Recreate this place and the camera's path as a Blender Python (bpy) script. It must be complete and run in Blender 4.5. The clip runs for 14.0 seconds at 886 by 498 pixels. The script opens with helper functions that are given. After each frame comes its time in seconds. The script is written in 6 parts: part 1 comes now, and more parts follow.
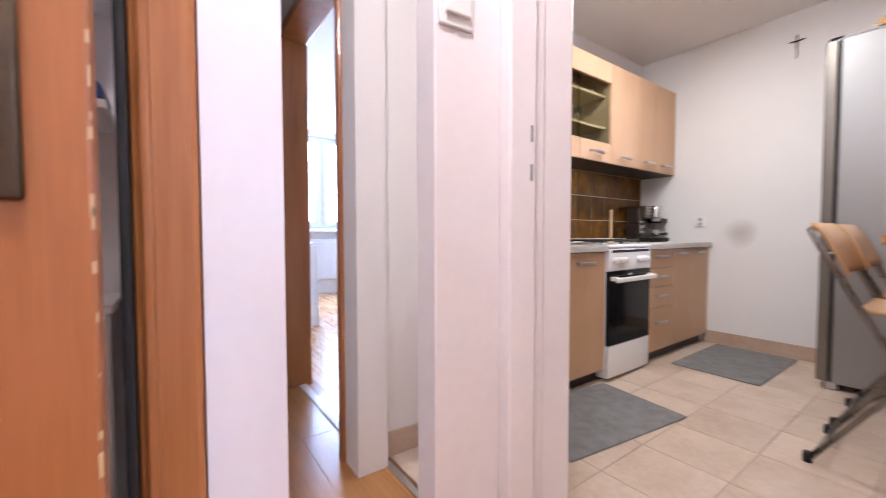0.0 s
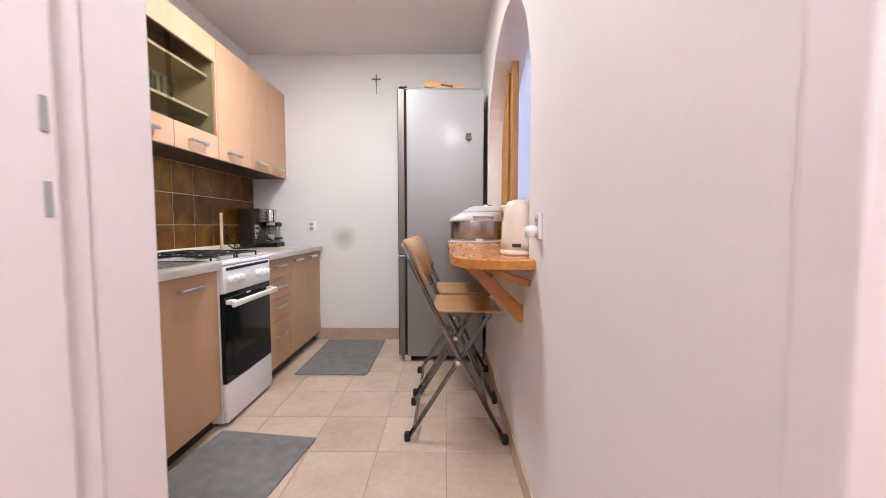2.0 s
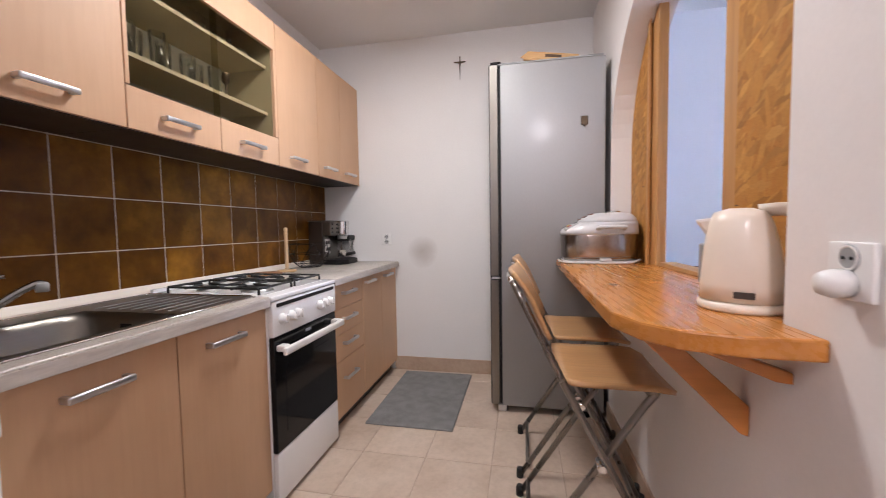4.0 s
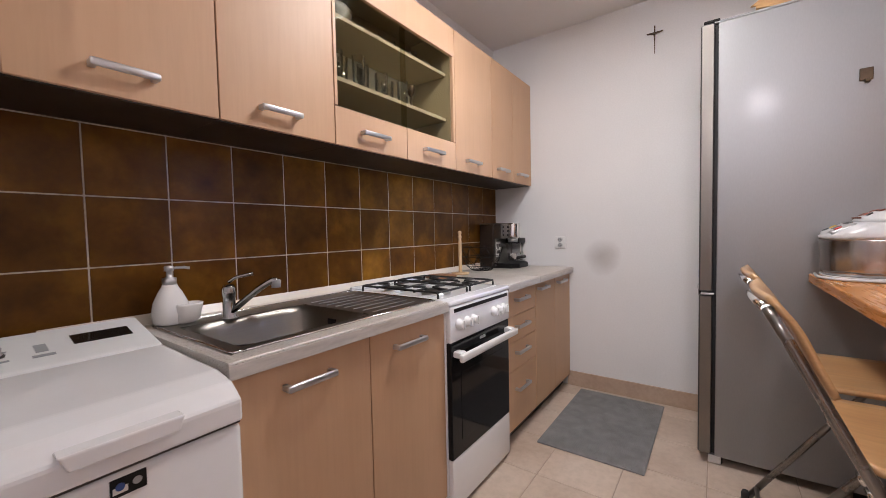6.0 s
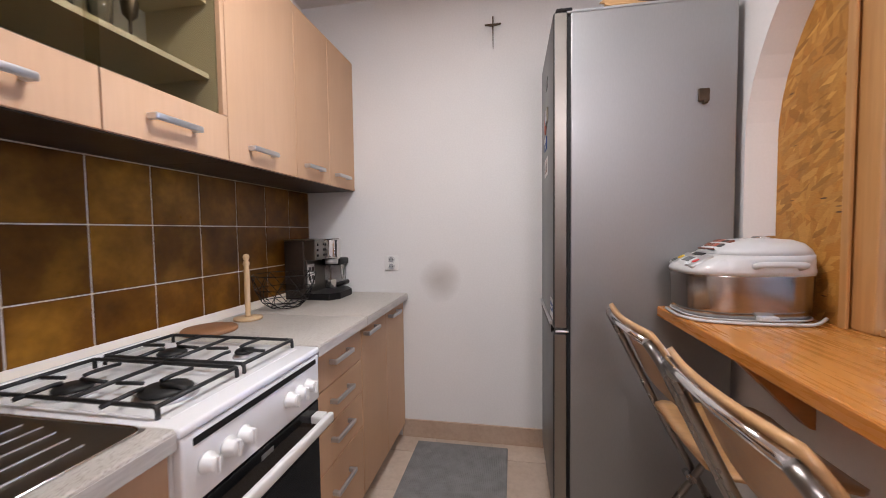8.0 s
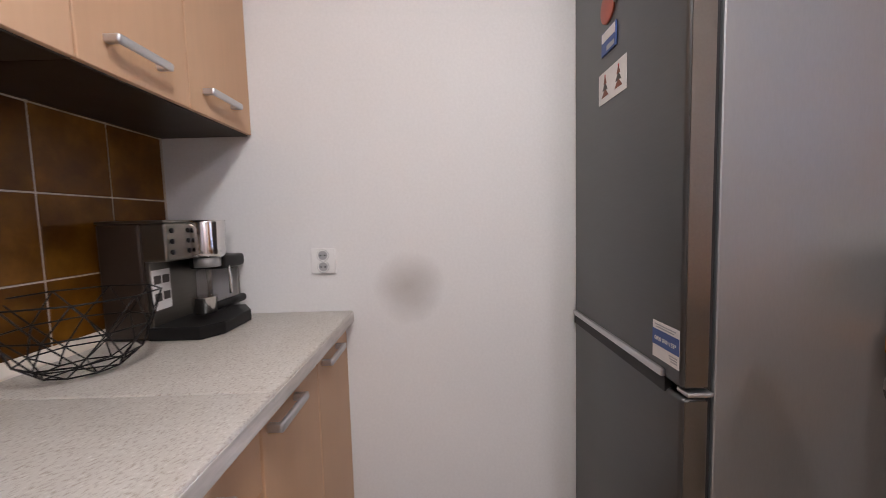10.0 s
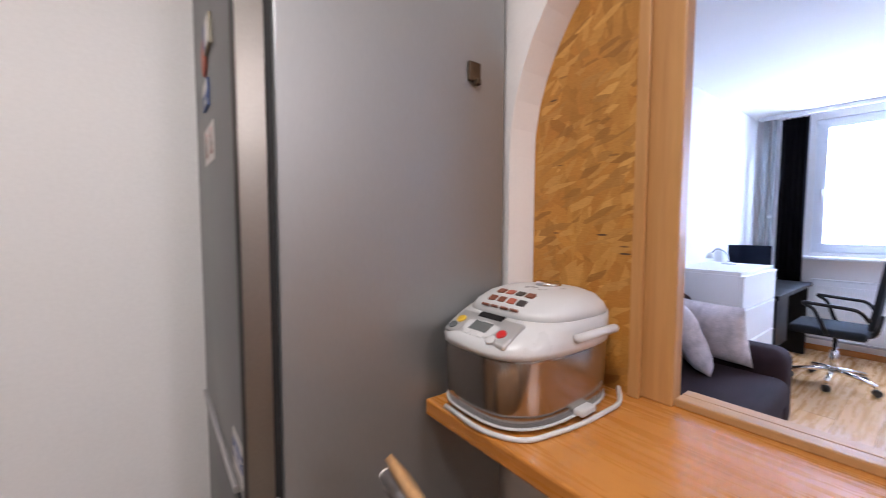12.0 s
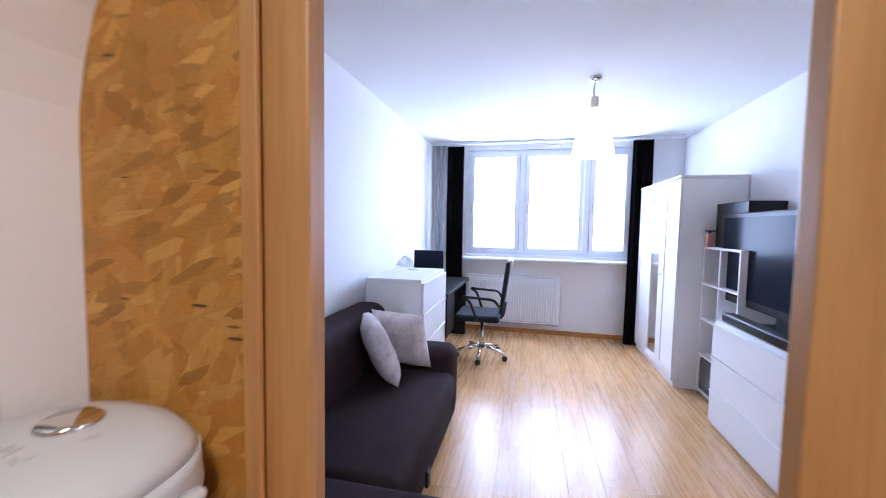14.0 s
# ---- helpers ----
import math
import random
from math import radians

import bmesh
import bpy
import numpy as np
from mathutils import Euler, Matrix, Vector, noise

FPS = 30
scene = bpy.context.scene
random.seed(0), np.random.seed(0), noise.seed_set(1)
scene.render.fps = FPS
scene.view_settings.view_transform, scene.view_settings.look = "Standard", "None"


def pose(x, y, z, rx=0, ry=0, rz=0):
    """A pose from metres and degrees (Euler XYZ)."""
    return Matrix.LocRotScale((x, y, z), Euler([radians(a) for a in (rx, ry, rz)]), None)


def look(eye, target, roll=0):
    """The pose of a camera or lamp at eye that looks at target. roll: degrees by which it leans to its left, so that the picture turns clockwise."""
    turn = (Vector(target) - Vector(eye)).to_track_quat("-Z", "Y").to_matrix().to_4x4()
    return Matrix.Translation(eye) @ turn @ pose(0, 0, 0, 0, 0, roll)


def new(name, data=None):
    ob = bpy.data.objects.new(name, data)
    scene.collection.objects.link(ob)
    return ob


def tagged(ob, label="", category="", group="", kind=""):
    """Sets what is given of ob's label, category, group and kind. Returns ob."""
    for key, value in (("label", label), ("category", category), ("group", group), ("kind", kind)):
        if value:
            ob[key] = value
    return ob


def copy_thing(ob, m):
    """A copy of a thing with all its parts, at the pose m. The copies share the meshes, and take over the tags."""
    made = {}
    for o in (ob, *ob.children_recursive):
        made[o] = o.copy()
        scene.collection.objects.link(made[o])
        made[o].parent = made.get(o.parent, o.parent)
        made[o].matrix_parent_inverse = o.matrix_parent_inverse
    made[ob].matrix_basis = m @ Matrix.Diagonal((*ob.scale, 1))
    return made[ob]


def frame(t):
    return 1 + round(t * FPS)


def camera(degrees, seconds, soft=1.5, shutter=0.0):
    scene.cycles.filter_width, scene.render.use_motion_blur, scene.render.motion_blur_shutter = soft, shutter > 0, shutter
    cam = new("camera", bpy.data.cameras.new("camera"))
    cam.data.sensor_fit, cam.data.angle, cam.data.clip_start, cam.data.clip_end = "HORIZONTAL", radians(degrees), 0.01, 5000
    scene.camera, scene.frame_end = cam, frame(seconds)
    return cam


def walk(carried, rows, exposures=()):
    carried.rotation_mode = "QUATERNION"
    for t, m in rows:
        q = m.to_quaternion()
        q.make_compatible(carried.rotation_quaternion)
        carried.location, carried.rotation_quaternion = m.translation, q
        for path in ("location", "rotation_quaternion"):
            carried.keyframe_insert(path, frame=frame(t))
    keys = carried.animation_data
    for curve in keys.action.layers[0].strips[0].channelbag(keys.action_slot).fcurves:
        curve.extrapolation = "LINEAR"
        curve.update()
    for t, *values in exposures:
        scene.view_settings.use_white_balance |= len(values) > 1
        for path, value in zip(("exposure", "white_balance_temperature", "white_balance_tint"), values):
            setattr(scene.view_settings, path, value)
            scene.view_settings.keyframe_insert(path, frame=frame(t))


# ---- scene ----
cam = camera(98.4, 14.0, soft=0.6, shutter=0.35)
PATH = [
    (0, (0.554, 0.518, 0.925), (1.715, 2.146, 0.852), -0.1),
    (0.5, (0.514, 0.567, 1.017), (2.11, 1.766, 0.91), -0.1),
    (1, (0.49, 0.616, 1.06), (2.373, 1.281, 0.948), 0.1),
    (1.5, (0.624, 0.649, 1.055), (2.61, 0.846, 0.936), 0.2),
    (2, (0.838, 0.705, 1.043), (2.834, 0.722, 0.919), -0.0),
    (2.2, (0.92, 0.724, 1.041), (2.916, 0.735, 0.918), -0.1),
    (4.3, (1.436, 0.876, 1.126), (3.344, 1.466, 1.018), -1.1),
    (4.5, (1.434, 0.867, 1.132), (3.295, 1.593, 1.025), -1.2),
    (5, (1.427, 0.877, 1.128), (3.162, 1.867, 1.034), -1.3),
    (5.5, (1.45, 0.935, 1.114), (3.092, 2.074, 1.028), -1.2),
    (6, (1.524, 0.989, 1.124), (3.147, 2.154, 1.035), -1.2),
    (6.5, (1.603, 1.005, 1.156), (3.292, 2.071, 1.066), -1.0),
    (7, (1.744, 1.02, 1.187), (3.618, 1.71, 1.083), -0.6),
    (7.5, (1.923, 1.083, 1.207), (3.863, 1.562, 1.105), -0.7),
    (7.7, (1.993, 1.129, 1.214), (3.943, 1.565, 1.118), -0.7),
    (9.8, (2.879, 1.526, 1.163), (4.87, 1.486, 0.986), -1.6),
    (10, (2.933, 1.496, 1.159), (4.927, 1.49, 1.005), -1.6),
    (10.5, (2.981, 1.45, 1.191), (4.975, 1.379, 1.052), -1.3),
    (11, (2.95, 1.364, 1.225), (4.917, 1.022, 1.108), -1.0),
    (11.5, (2.927, 1.274, 1.268), (4.751, 0.459, 1.168), -0.0),
    (12, (2.928, 1.165, 1.315), (4.516, -0.044, 1.192), 0.1),
    (12.5, (2.913, 1.083, 1.323), (4.293, -0.359, 1.194), 0.0),
    (13, (2.864, 1.08, 1.348), (3.962, -0.587, 1.216), 0.8),
    (13.5, (2.883, 0.953, 1.4), (3.589, -0.914, 1.266), 1.3),
    (14, (2.982, 0.748, 1.411), (3.414, -1.201, 1.289), 1.0),
]
walk(cam, [(t, look(eye, target, roll)) for t, eye, target, roll in PATH], [(0.0, -0.32), (0.5, -0.38), (1.5, -0.36), (2.0, -0.26), (4.5, -0.62), (7.5, -0.69), (10.0, -0.70), (11.0, -0.66), (12.0, -0.66), (13.0, -0.56), (14.0, -0.82)])

KITCHEN_W, HALL_W, LIVING_W, BLIND = 33.0, 100.0, 76.0, 54.0

# ---- light ----
world = bpy.data.worlds.new("world")
scene.world = world
world.use_nodes = True
wn = world.node_tree
sky = wn.nodes.new("ShaderNodeTexSky")
sky.sky_type = "NISHITA"
sky.sun_disc = False
sky.sun_elevation, sky.sun_rotation = radians(35), radians(120)
wn.links.new(sky.outputs[0], wn.nodes["Background"].inputs[0])
wn.nodes["Background"].inputs[1].default_value = 0.12


def lamp(name, kind, place, power, color, size=0.2, target=None, size_y=None, shape="DISK"):
    data = bpy.data.lights.new(name, kind)
    data.energy, data.color = power, color
    if kind == "AREA":
        data.shape, data.size = shape, size
        if size_y:
            data.size_y = size_y
    elif kind == "SUN":
        data.angle = radians(12)
    else:
        data.shadow_soft_size = size
    ob = new(name, data)
    ob.matrix_world = look(place, target) if target else pose(*place)
    return ob


lamp("sun", "SUN", (2, -20, 12), 1.0, (1.0, 0.96, 0.9), target=(2, 0, 0))
lamp("kitchen_bulb", "AREA", (2.91, 1.38, 2.425), KITCHEN_W, (1.0, 0.965, 0.99), 0.38, target=(2.91, 1.38, 0))
lamp("hall_bulb", "POINT", (0.46, 0.62, 2.40), HALL_W, (1.0, 0.925, 1.0), 0.12)
lamp("living_bulb", "POINT", (2.54, -2.25, 1.99), LIVING_W, (1.0, 0.86, 0.68), 0.04)


# ---- materials ----
def material(name):
    m = bpy.data.materials.new(name)
    m.use_nodes = True
    nt = m.node_tree
    return m, nt, nt.nodes["Principled BSDF"]


def mapped(nt, scale=(1, 1, 1), rot=(0, 0, 0)):
    tc = nt.nodes.new("ShaderNodeTexCoord")
    mp = nt.nodes.new("ShaderNodeMapping")
    mp.inputs["Scale"].default_value = scale
    mp.inputs["Rotation"].default_value = [radians(a) for a in rot]
    nt.links.new(tc.outputs["Object"], mp.inputs[0])
    return mp.outputs[0]


def noise_tex(nt, vec, scale, detail=4, rough=0.55, distort=0.0):
    n = nt.nodes.new("ShaderNodeTexNoise")
    n.inputs["Scale"].default_value = scale
    n.inputs["Detail"].default_value = detail
    n.inputs["Roughness"].default_value = rough
    n.inputs["Distortion"].default_value = distort
    nt.links.new(vec, n.inputs["Vector"])
    return n


def ramp(nt, fac, stops):
    r = nt.nodes.new("ShaderNodeValToRGB")
    e = r.color_ramp.elements
    while len(e) < len(stops):
        e.new(0.5)
    for k, (p, c) in zip(e, stops):
        k.position, k.color = p, (*c, 1)
    nt.links.new(fac, r.inputs[0])
    return r.outputs[0]


def mix(nt, a, b, fac, mode="MIX"):
    n = nt.nodes.new("ShaderNodeMix")
    n.data_type, n.blend_type = "RGBA", mode
    for sock, v in ((n.inputs["Factor"], fac), (n.inputs["A"], a), (n.inputs["B"], b)):
        if isinstance(v, (int, float)):
            sock.default_value = v
        elif isinstance(v, tuple):
            sock.default_value = (*v, 1)
        else:
            nt.links.new(v, sock)
    return n.outputs["Result"]


def bump(nt, bsdf, height, strength, dist=0.002):
    b = nt.nodes.new("ShaderNodeBump")
    b.inputs["Strength"].default_value = strength
    b.inputs["Distance"].default_value = dist
    nt.links.new(height, b.inputs["Height"])
    nt.links.new(b.outputs[0], bsdf.inputs["Normal"])


def rough_from(nt, bsdf, fac, lo, hi):
    r = nt.nodes.new("ShaderNodeMapRange")
    r.inputs["To Min"].default_value, r.inputs["To Max"].default_value = lo, hi
    nt.links.new(fac, r.inputs["Value"])
    nt.links.new(r.outputs[0], bsdf.inputs["Roughness"])


def plain(name, color, rough=0.5, metal=0.0, vary=0.06, scale=6.0, grain=60.0, relief=0.05, stretch=(1, 1, 1), rvar=0.08, coat=0.0):
    """A painted, plastic or metal surface with broad stains and fine grain."""
    m, nt, b = material(name)
    v = mapped(nt, stretch)
    n1, n2 = noise_tex(nt, v, scale, 5), noise_tex(nt, v, grain, 3)
    lo, hi = tuple(c * (1 - vary) for c in color), tuple(min(1, c * (1 + vary)) for c in color)
    c1 = ramp(nt, n1.outputs[0], [(0.3, lo), (0.7, hi)])
    c2 = ramp(nt, n2.outputs[0], [(0.3, (1 - vary, 1 - vary, 1 - vary)), (0.7, (1, 1, 1))])
    nt.links.new(mix(nt, c1, c2, 1.0, "MULTIPLY"), b.inputs["Base Color"])
    b.inputs["Metallic"].default_value = metal
    rough_from(nt, b, n1.outputs[0], max(0.02, rough - rvar), min(1, rough + rvar))
    if relief:
        bump(nt, b, n2.outputs[0], relief)
    b.inputs["Coat Weight"].default_value = coat
    b.inputs["Coat Roughness"].default_value = 0.12
    return m


def wood(name, light, dark, rough=0.4, along="z", rings=9.0, fine=1.0, knots=0.0, relief=0.1, random_tint=0.0, coat=0.0, streak=0.7):
    """Wood with its grain along one axis; knots: how many show."""
    m, nt, b = material(name)
    k = {"x": (0.06, 1, 1), "y": (1, 0.06, 1), "z": (1, 1, 0.06)}[along]
    v = mapped(nt, k)
    n1 = noise_tex(nt, v, rings, 6, 0.6, 0.6)
    n2 = noise_tex(nt, v, 160 * fine, 3, 0.6)
    n3 = noise_tex(nt, mapped(nt), 2.2, 3)
    c = ramp(nt, n1.outputs[0], [(0.28, dark), (0.5, tuple((a + d) / 2 for a, d in zip(light, dark))), (0.72, light)])
    g = ramp(nt, n2.outputs[0], [(0.3, (0.82, 0.8, 0.78)), (0.6, (1, 1, 1))])
    c = mix(nt, c, g, streak, "MULTIPLY")
    t = ramp(nt, n3.outputs[0], [(0.3, (0.9, 0.88, 0.86)), (0.7, (1, 1, 1))])
    c = mix(nt, c, t, 0.8, "MULTIPLY")
    if knots:
        vo = nt.nodes.new("ShaderNodeTexVoronoi")
        vo.inputs["Scale"].default_value = knots
        nt.links.new(mapped(nt, {"x": (0.5, 1, 1), "y": (1, 0.5, 1), "z": (1, 1, 0.5)}[along]), vo.inputs["Vector"])
        kf = ramp(nt, vo.outputs["Distance"], [(0.05, (1, 1, 1)), (0.12, (0, 0, 0))])
        c = mix(nt, c, tuple(d * 0.35 for d in dark), kf)
    if random_tint:
        oi = nt.nodes.new("ShaderNodeObjectInfo")
        r = ramp(nt, oi.outputs["Random"], [(0, (1 - random_tint,) * 3), (1, (1, 1, 1))])
        c = mix(nt, c, r, 1.0, "MULTIPLY")
    nt.links.new(c, b.inputs["Base Color"])
    rough_from(nt, b, n2.outputs[0], rough - 0.08, rough + 0.1)
    bump(nt, b, n2.outputs[0], relief, 0.001)
    b.inputs["Coat Weight"].default_value = coat
    return m


def osb(name):
    m, nt, b = material(name)
    base = noise_tex(nt, mapped(nt), 5, 4)
    c = ramp(nt, base.outputs[0], [(0.3, (0.42, 0.17, 0.026)), (0.7, (0.52, 0.235, 0.042))])
    hs = []
    for i, (ang, sc, lo, hi) in enumerate([(35, 12, (0.31, 0.125, 0.018), (0.58, 0.265, 0.048)), (-60, 15, (0.40, 0.17, 0.026), (0.64, 0.34, 0.085)), (85, 13, (0.34, 0.145, 0.022), (0.54, 0.26, 0.05)), (-22, 19, (0.27, 0.11, 0.018), (0.70, 0.38, 0.10))]):
        st = nt.nodes.new("ShaderNodeMapping")
        st.inputs["Scale"].default_value = (1.0, 1.0, 3.4)
        nt.links.new(mapped(nt, (1, 1, 1), (0, ang, 0)), st.inputs[0])
        mp = st.outputs[0]
        warp = noise_tex(nt, mp, 5, 2)
        add = nt.nodes.new("ShaderNodeVectorMath")
        add.operation = "MULTIPLY_ADD"
        add.inputs[1].default_value = (0.12, 0.12, 0.12)
        nt.links.new(warp.outputs["Color"], add.inputs[0])
        nt.links.new(mp, add.inputs[2])
        vo = nt.nodes.new("ShaderNodeTexVoronoi")
        vo.inputs["Scale"].default_value = sc
        nt.links.new(add.outputs[0], vo.inputs["Vector"])
        sep = nt.nodes.new("ShaderNodeSeparateColor")
        nt.links.new(vo.outputs["Color"], sep.inputs[0])
        flake = ramp(nt, sep.outputs[0], [(0.0, lo), (1.0, hi)])
        mask = ramp(nt, sep.outputs[1], [(0.50 + 0.05 * i, (0, 0, 0)), (0.55 + 0.05 * i, (0.75, 0.75, 0.75))])
        c = mix(nt, c, flake, mask)
        hs.append(sep.outputs[1])
    dk = nt.nodes.new("ShaderNodeTexVoronoi")
    dk.inputs["Scale"].default_value = 12
    nt.links.new(mapped(nt, (0.8, 1, 4.5), (0, 15, 0)), dk.inputs["Vector"])
    d = ramp(nt, dk.outputs["Distance"], [(0.10, (1, 1, 1)), (0.16, (0, 0, 0))])
    sd = nt.nodes.new("ShaderNodeSeparateColor")
    nt.links.new(dk.outputs["Color"], sd.inputs[0])
    d = mix(nt, (0, 0, 0), d, ramp(nt, sd.outputs[2], [(0.55, (0, 0, 0)), (0.59, (1, 1, 1))]))
    c = mix(nt, c, (0.09, 0.04, 0.02), d)
    fine = noise_tex(nt, mapped(nt, (1, 1, 5)), 85, 5, 0.7)
    c = mix(nt, c, ramp(nt, fine.outputs[0], [(0.3, (0.70, 0.64, 0.54)), (0.62, (1, 1, 1))]), 0.55, "MULTIPLY")
    nt.links.new(c, b.inputs["Base Color"])
    b.inputs["Roughness"].default_value = 0.55
    bump(nt, b, hs[3], 0.25, 0.002)
    return m


def tile(name, stops, rough, scale, tint=0.25, relief=0.2, spec=0.5):
    m, nt, b = material(name)
    oi = nt.nodes.new("ShaderNodeObjectInfo")
    sc = nt.nodes.new("ShaderNodeVectorMath")
    sc.operation = "SCALE"
    sc.inputs["Scale"].default_value = 37.0
    cb = nt.nodes.new("ShaderNodeCombineXYZ")
    for i in range(3):
        nt.links.new(oi.outputs["Random"], cb.inputs[i])
    nt.links.new(cb.outputs[0], sc.inputs[0])
    ad = nt.nodes.new("ShaderNodeVectorMath")
    nt.links.new(mapped(nt), ad.inputs[0])
    nt.links.new(sc.outputs[0], ad.inputs[1])
    n1 = noise_tex(nt, ad.outputs[0], scale, 4, 0.55)
    n2 = noise_tex(nt, ad.outputs[0], scale * 9, 4, 0.6)
    c = ramp(nt, n1.outputs[0], stops)
    c = mix(nt, c, ramp(nt, n2.outputs[0], [(0.3, (0.86, 0.85, 0.83)), (0.6, (1, 1, 1))]), 0.8, "MULTIPLY")
    c = mix(nt, c, ramp(nt, oi.outputs["Random"], [(0, (1 - tint,) * 3), (1, (1, 1, 1))]), 1.0, "MULTIPLY")
    nt.links.new(c, b.inputs["Base Color"])
    rough_from(nt, b, n2.outputs[0], rough - 0.07, rough + 0.1)
    b.inputs["Specular IOR Level"].default_value = spec
    bump(nt, b, n1.outputs[0], relief, 0.002)
    return m


def speckle(name, base, dark, light, rough=0.4, scale=260):
    m, nt, b = material(name)
    n1 = noise_tex(nt, mapped(nt, (0.8, 1, 1)), scale, 3, 0.6)
    n2 = noise_tex(nt, mapped(nt), 14, 3)
    c = ramp(nt, n1.outputs[0], [(0.36, dark), (0.46, base), (0.6, base), (0.7, light)])
    c = mix(nt, c, ramp(nt, n2.outputs[0], [(0.3, (0.92, 0.91, 0.9)), (0.7, (1, 1, 1))]), 1.0, "MULTIPLY")
    nt.links.new(c, b.inputs["Base Color"])
    rough_from(nt, b, n2.outputs[0], rough - 0.05, rough + 0.1)
    bump(nt, b, n1.outputs[0], 0.06, 0.001)
    return m


def glow(name, color, strength):
    m, nt, b = material(name)
    b.inputs["Base Color"].default_value = (*color, 1)
    b.inputs["Emission Color"].default_value = (*color, 1)
    b.inputs["Emission Strength"].default_value = strength
    return m


def thin_glass(name, color, gloss, mirror):
    """Thin-walled glass: what lies behind shows through, with a weak mirror on top."""
    m, nt, b = material(name)
    nt.nodes.remove(b)
    t, g, x = nt.nodes.new("ShaderNodeBsdfTransparent"), nt.nodes.new("ShaderNodeBsdfGlossy"), nt.nodes.new("ShaderNodeMixShader")
    t.inputs["Color"].default_value = (*color, 1)
    g.inputs["Roughness"].default_value = 0.04
    fr_ = nt.nodes.new("ShaderNodeFresnel")
    fr_.inputs["IOR"].default_value = 1.5
    k = nt.nodes.new("ShaderNodeMath")
    k.operation = "MULTIPLY_ADD"
    k.inputs[1].default_value, k.inputs[2].default_value = mirror, gloss
    nt.links.new(fr_.outputs[0], k.inputs[0])
    nt.links.new(k.outputs[0], x.inputs[0])
    nt.links.new(t.outputs[0], x.inputs[1])
    nt.links.new(g.outputs[0], x.inputs[2])
    nt.links.new(x.outputs[0], nt.nodes["Material Output"].inputs[0])
    return m


def smudged_wall(name, color, spot, size):
    """White wall paint with one soft grey stain."""
    m, nt, b = material(name)
    n1, n2 = noise_tex(nt, mapped(nt), 1.6, 4), noise_tex(nt, mapped(nt), 110, 4)
    c = ramp(nt, n1.outputs[0], [(0.3, tuple(a * 0.955 for a in color)), (0.7, color)])
    c = mix(nt, c, ramp(nt, n2.outputs[0], [(0.3, (0.94, 0.94, 0.94)), (0.7, (1, 1, 1))]), 0.8, "MULTIPLY")
    tc = nt.nodes.new("ShaderNodeTexCoord")
    d = nt.nodes.new("ShaderNodeVectorMath")
    d.operation = "DISTANCE"
    d.inputs[1].default_value = spot
    w = noise_tex(nt, mapped(nt), 9, 3)
    ad = nt.nodes.new("ShaderNodeVectorMath")
    ad.operation = "MULTIPLY_ADD"
    ad.inputs[1].default_value = (0.05, 0.05, 0.05)
    nt.links.new(w.outputs["Color"], ad.inputs[0])
    nt.links.new(tc.outputs["Object"], ad.inputs[2])
    nt.links.new(ad.outputs[0], d.inputs[0])
    f = ramp(nt, d.outputs["Value"], [(0.0, (0.58,) * 3), (size * 0.45, (0.38,) * 3), (size, (0, 0, 0))])
    c = mix(nt, c, (0.32, 0.28, 0.25), f)
    nt.links.new(c, b.inputs["Base Color"])
    b.inputs["Roughness"].default_value = 0.75
    bump(nt, b, n2.outputs[0], 0.12, 0.002)
    return m


M_WALL = plain("wall_paint", (0.80, 0.775, 0.765), 0.75, vary=0.025, scale=1.6, grain=110, relief=0.14)
M_WALL_END = smudged_wall("wall_paint_stained", (0.79, 0.785, 0.78), (4.225, 1.632, 0.960), 0.125)
M_CEIL = plain("ceiling_paint", (0.80, 0.785, 0.77), 0.85, vary=0.02, scale=1.2, grain=90, relief=0.1)
M_WHITE = plain("white_lacquer", (0.82, 0.81, 0.81), 0.42, vary=0.012, scale=4, grain=80, relief=0.0, rvar=0.02)
M_TRIM = plain("white_gloss_paint", (0.83, 0.79, 0.80), 0.33, vary=0.02, scale=5, grain=40, relief=0.05)
M_WMETAL = plain("white_enamel", (0.84, 0.84, 0.84), 0.18, vary=0.012, scale=6, grain=50, relief=0.0, coat=0.4)
M_WPLAST = plain("white_plastic", (0.80, 0.80, 0.79), 0.35, vary=0.015, relief=0.02)
M_COOKW = plain("light_grey_white_plastic", (0.58, 0.585, 0.59), 0.3, vary=0.015, relief=0.01)
M_SILVER = plain("silver_plastic", (0.46, 0.46, 0.46), 0.3, 0.4, vary=0.03, relief=0.01)
M_TAP = plain("worn_chrome", (0.42, 0.42, 0.42), 0.14, 1.0, vary=0.04, relief=0.0, rvar=0.05)
M_CREAM = plain("cream_plastic", (0.78, 0.70, 0.60), 0.32, vary=0.02, relief=0.02)
M_BEECH = wood("beech_laminate", (0.63, 0.405, 0.25), (0.585, 0.365, 0.218), 0.47, "z", 5, 0.6, relief=0.015, streak=0.22)
M_PINE = wood("lacquered_pine", (0.60, 0.262, 0.060), (0.46, 0.165, 0.028), 0.27, "x", 10, 0.5, knots=6.5, relief=0.006, coat=0.15, streak=0.22)
M_PINE_Y = wood("lacquered_pine_cross", (0.62, 0.26, 0.065), (0.43, 0.15, 0.03), 0.3, "y", 10, 0.5, relief=0.08, coat=0.3)
M_POST = wood("pine_post", (0.60, 0.34, 0.135), (0.45, 0.215, 0.07), 0.42, "z", 12, 0.6, knots=2.1, relief=0.12)
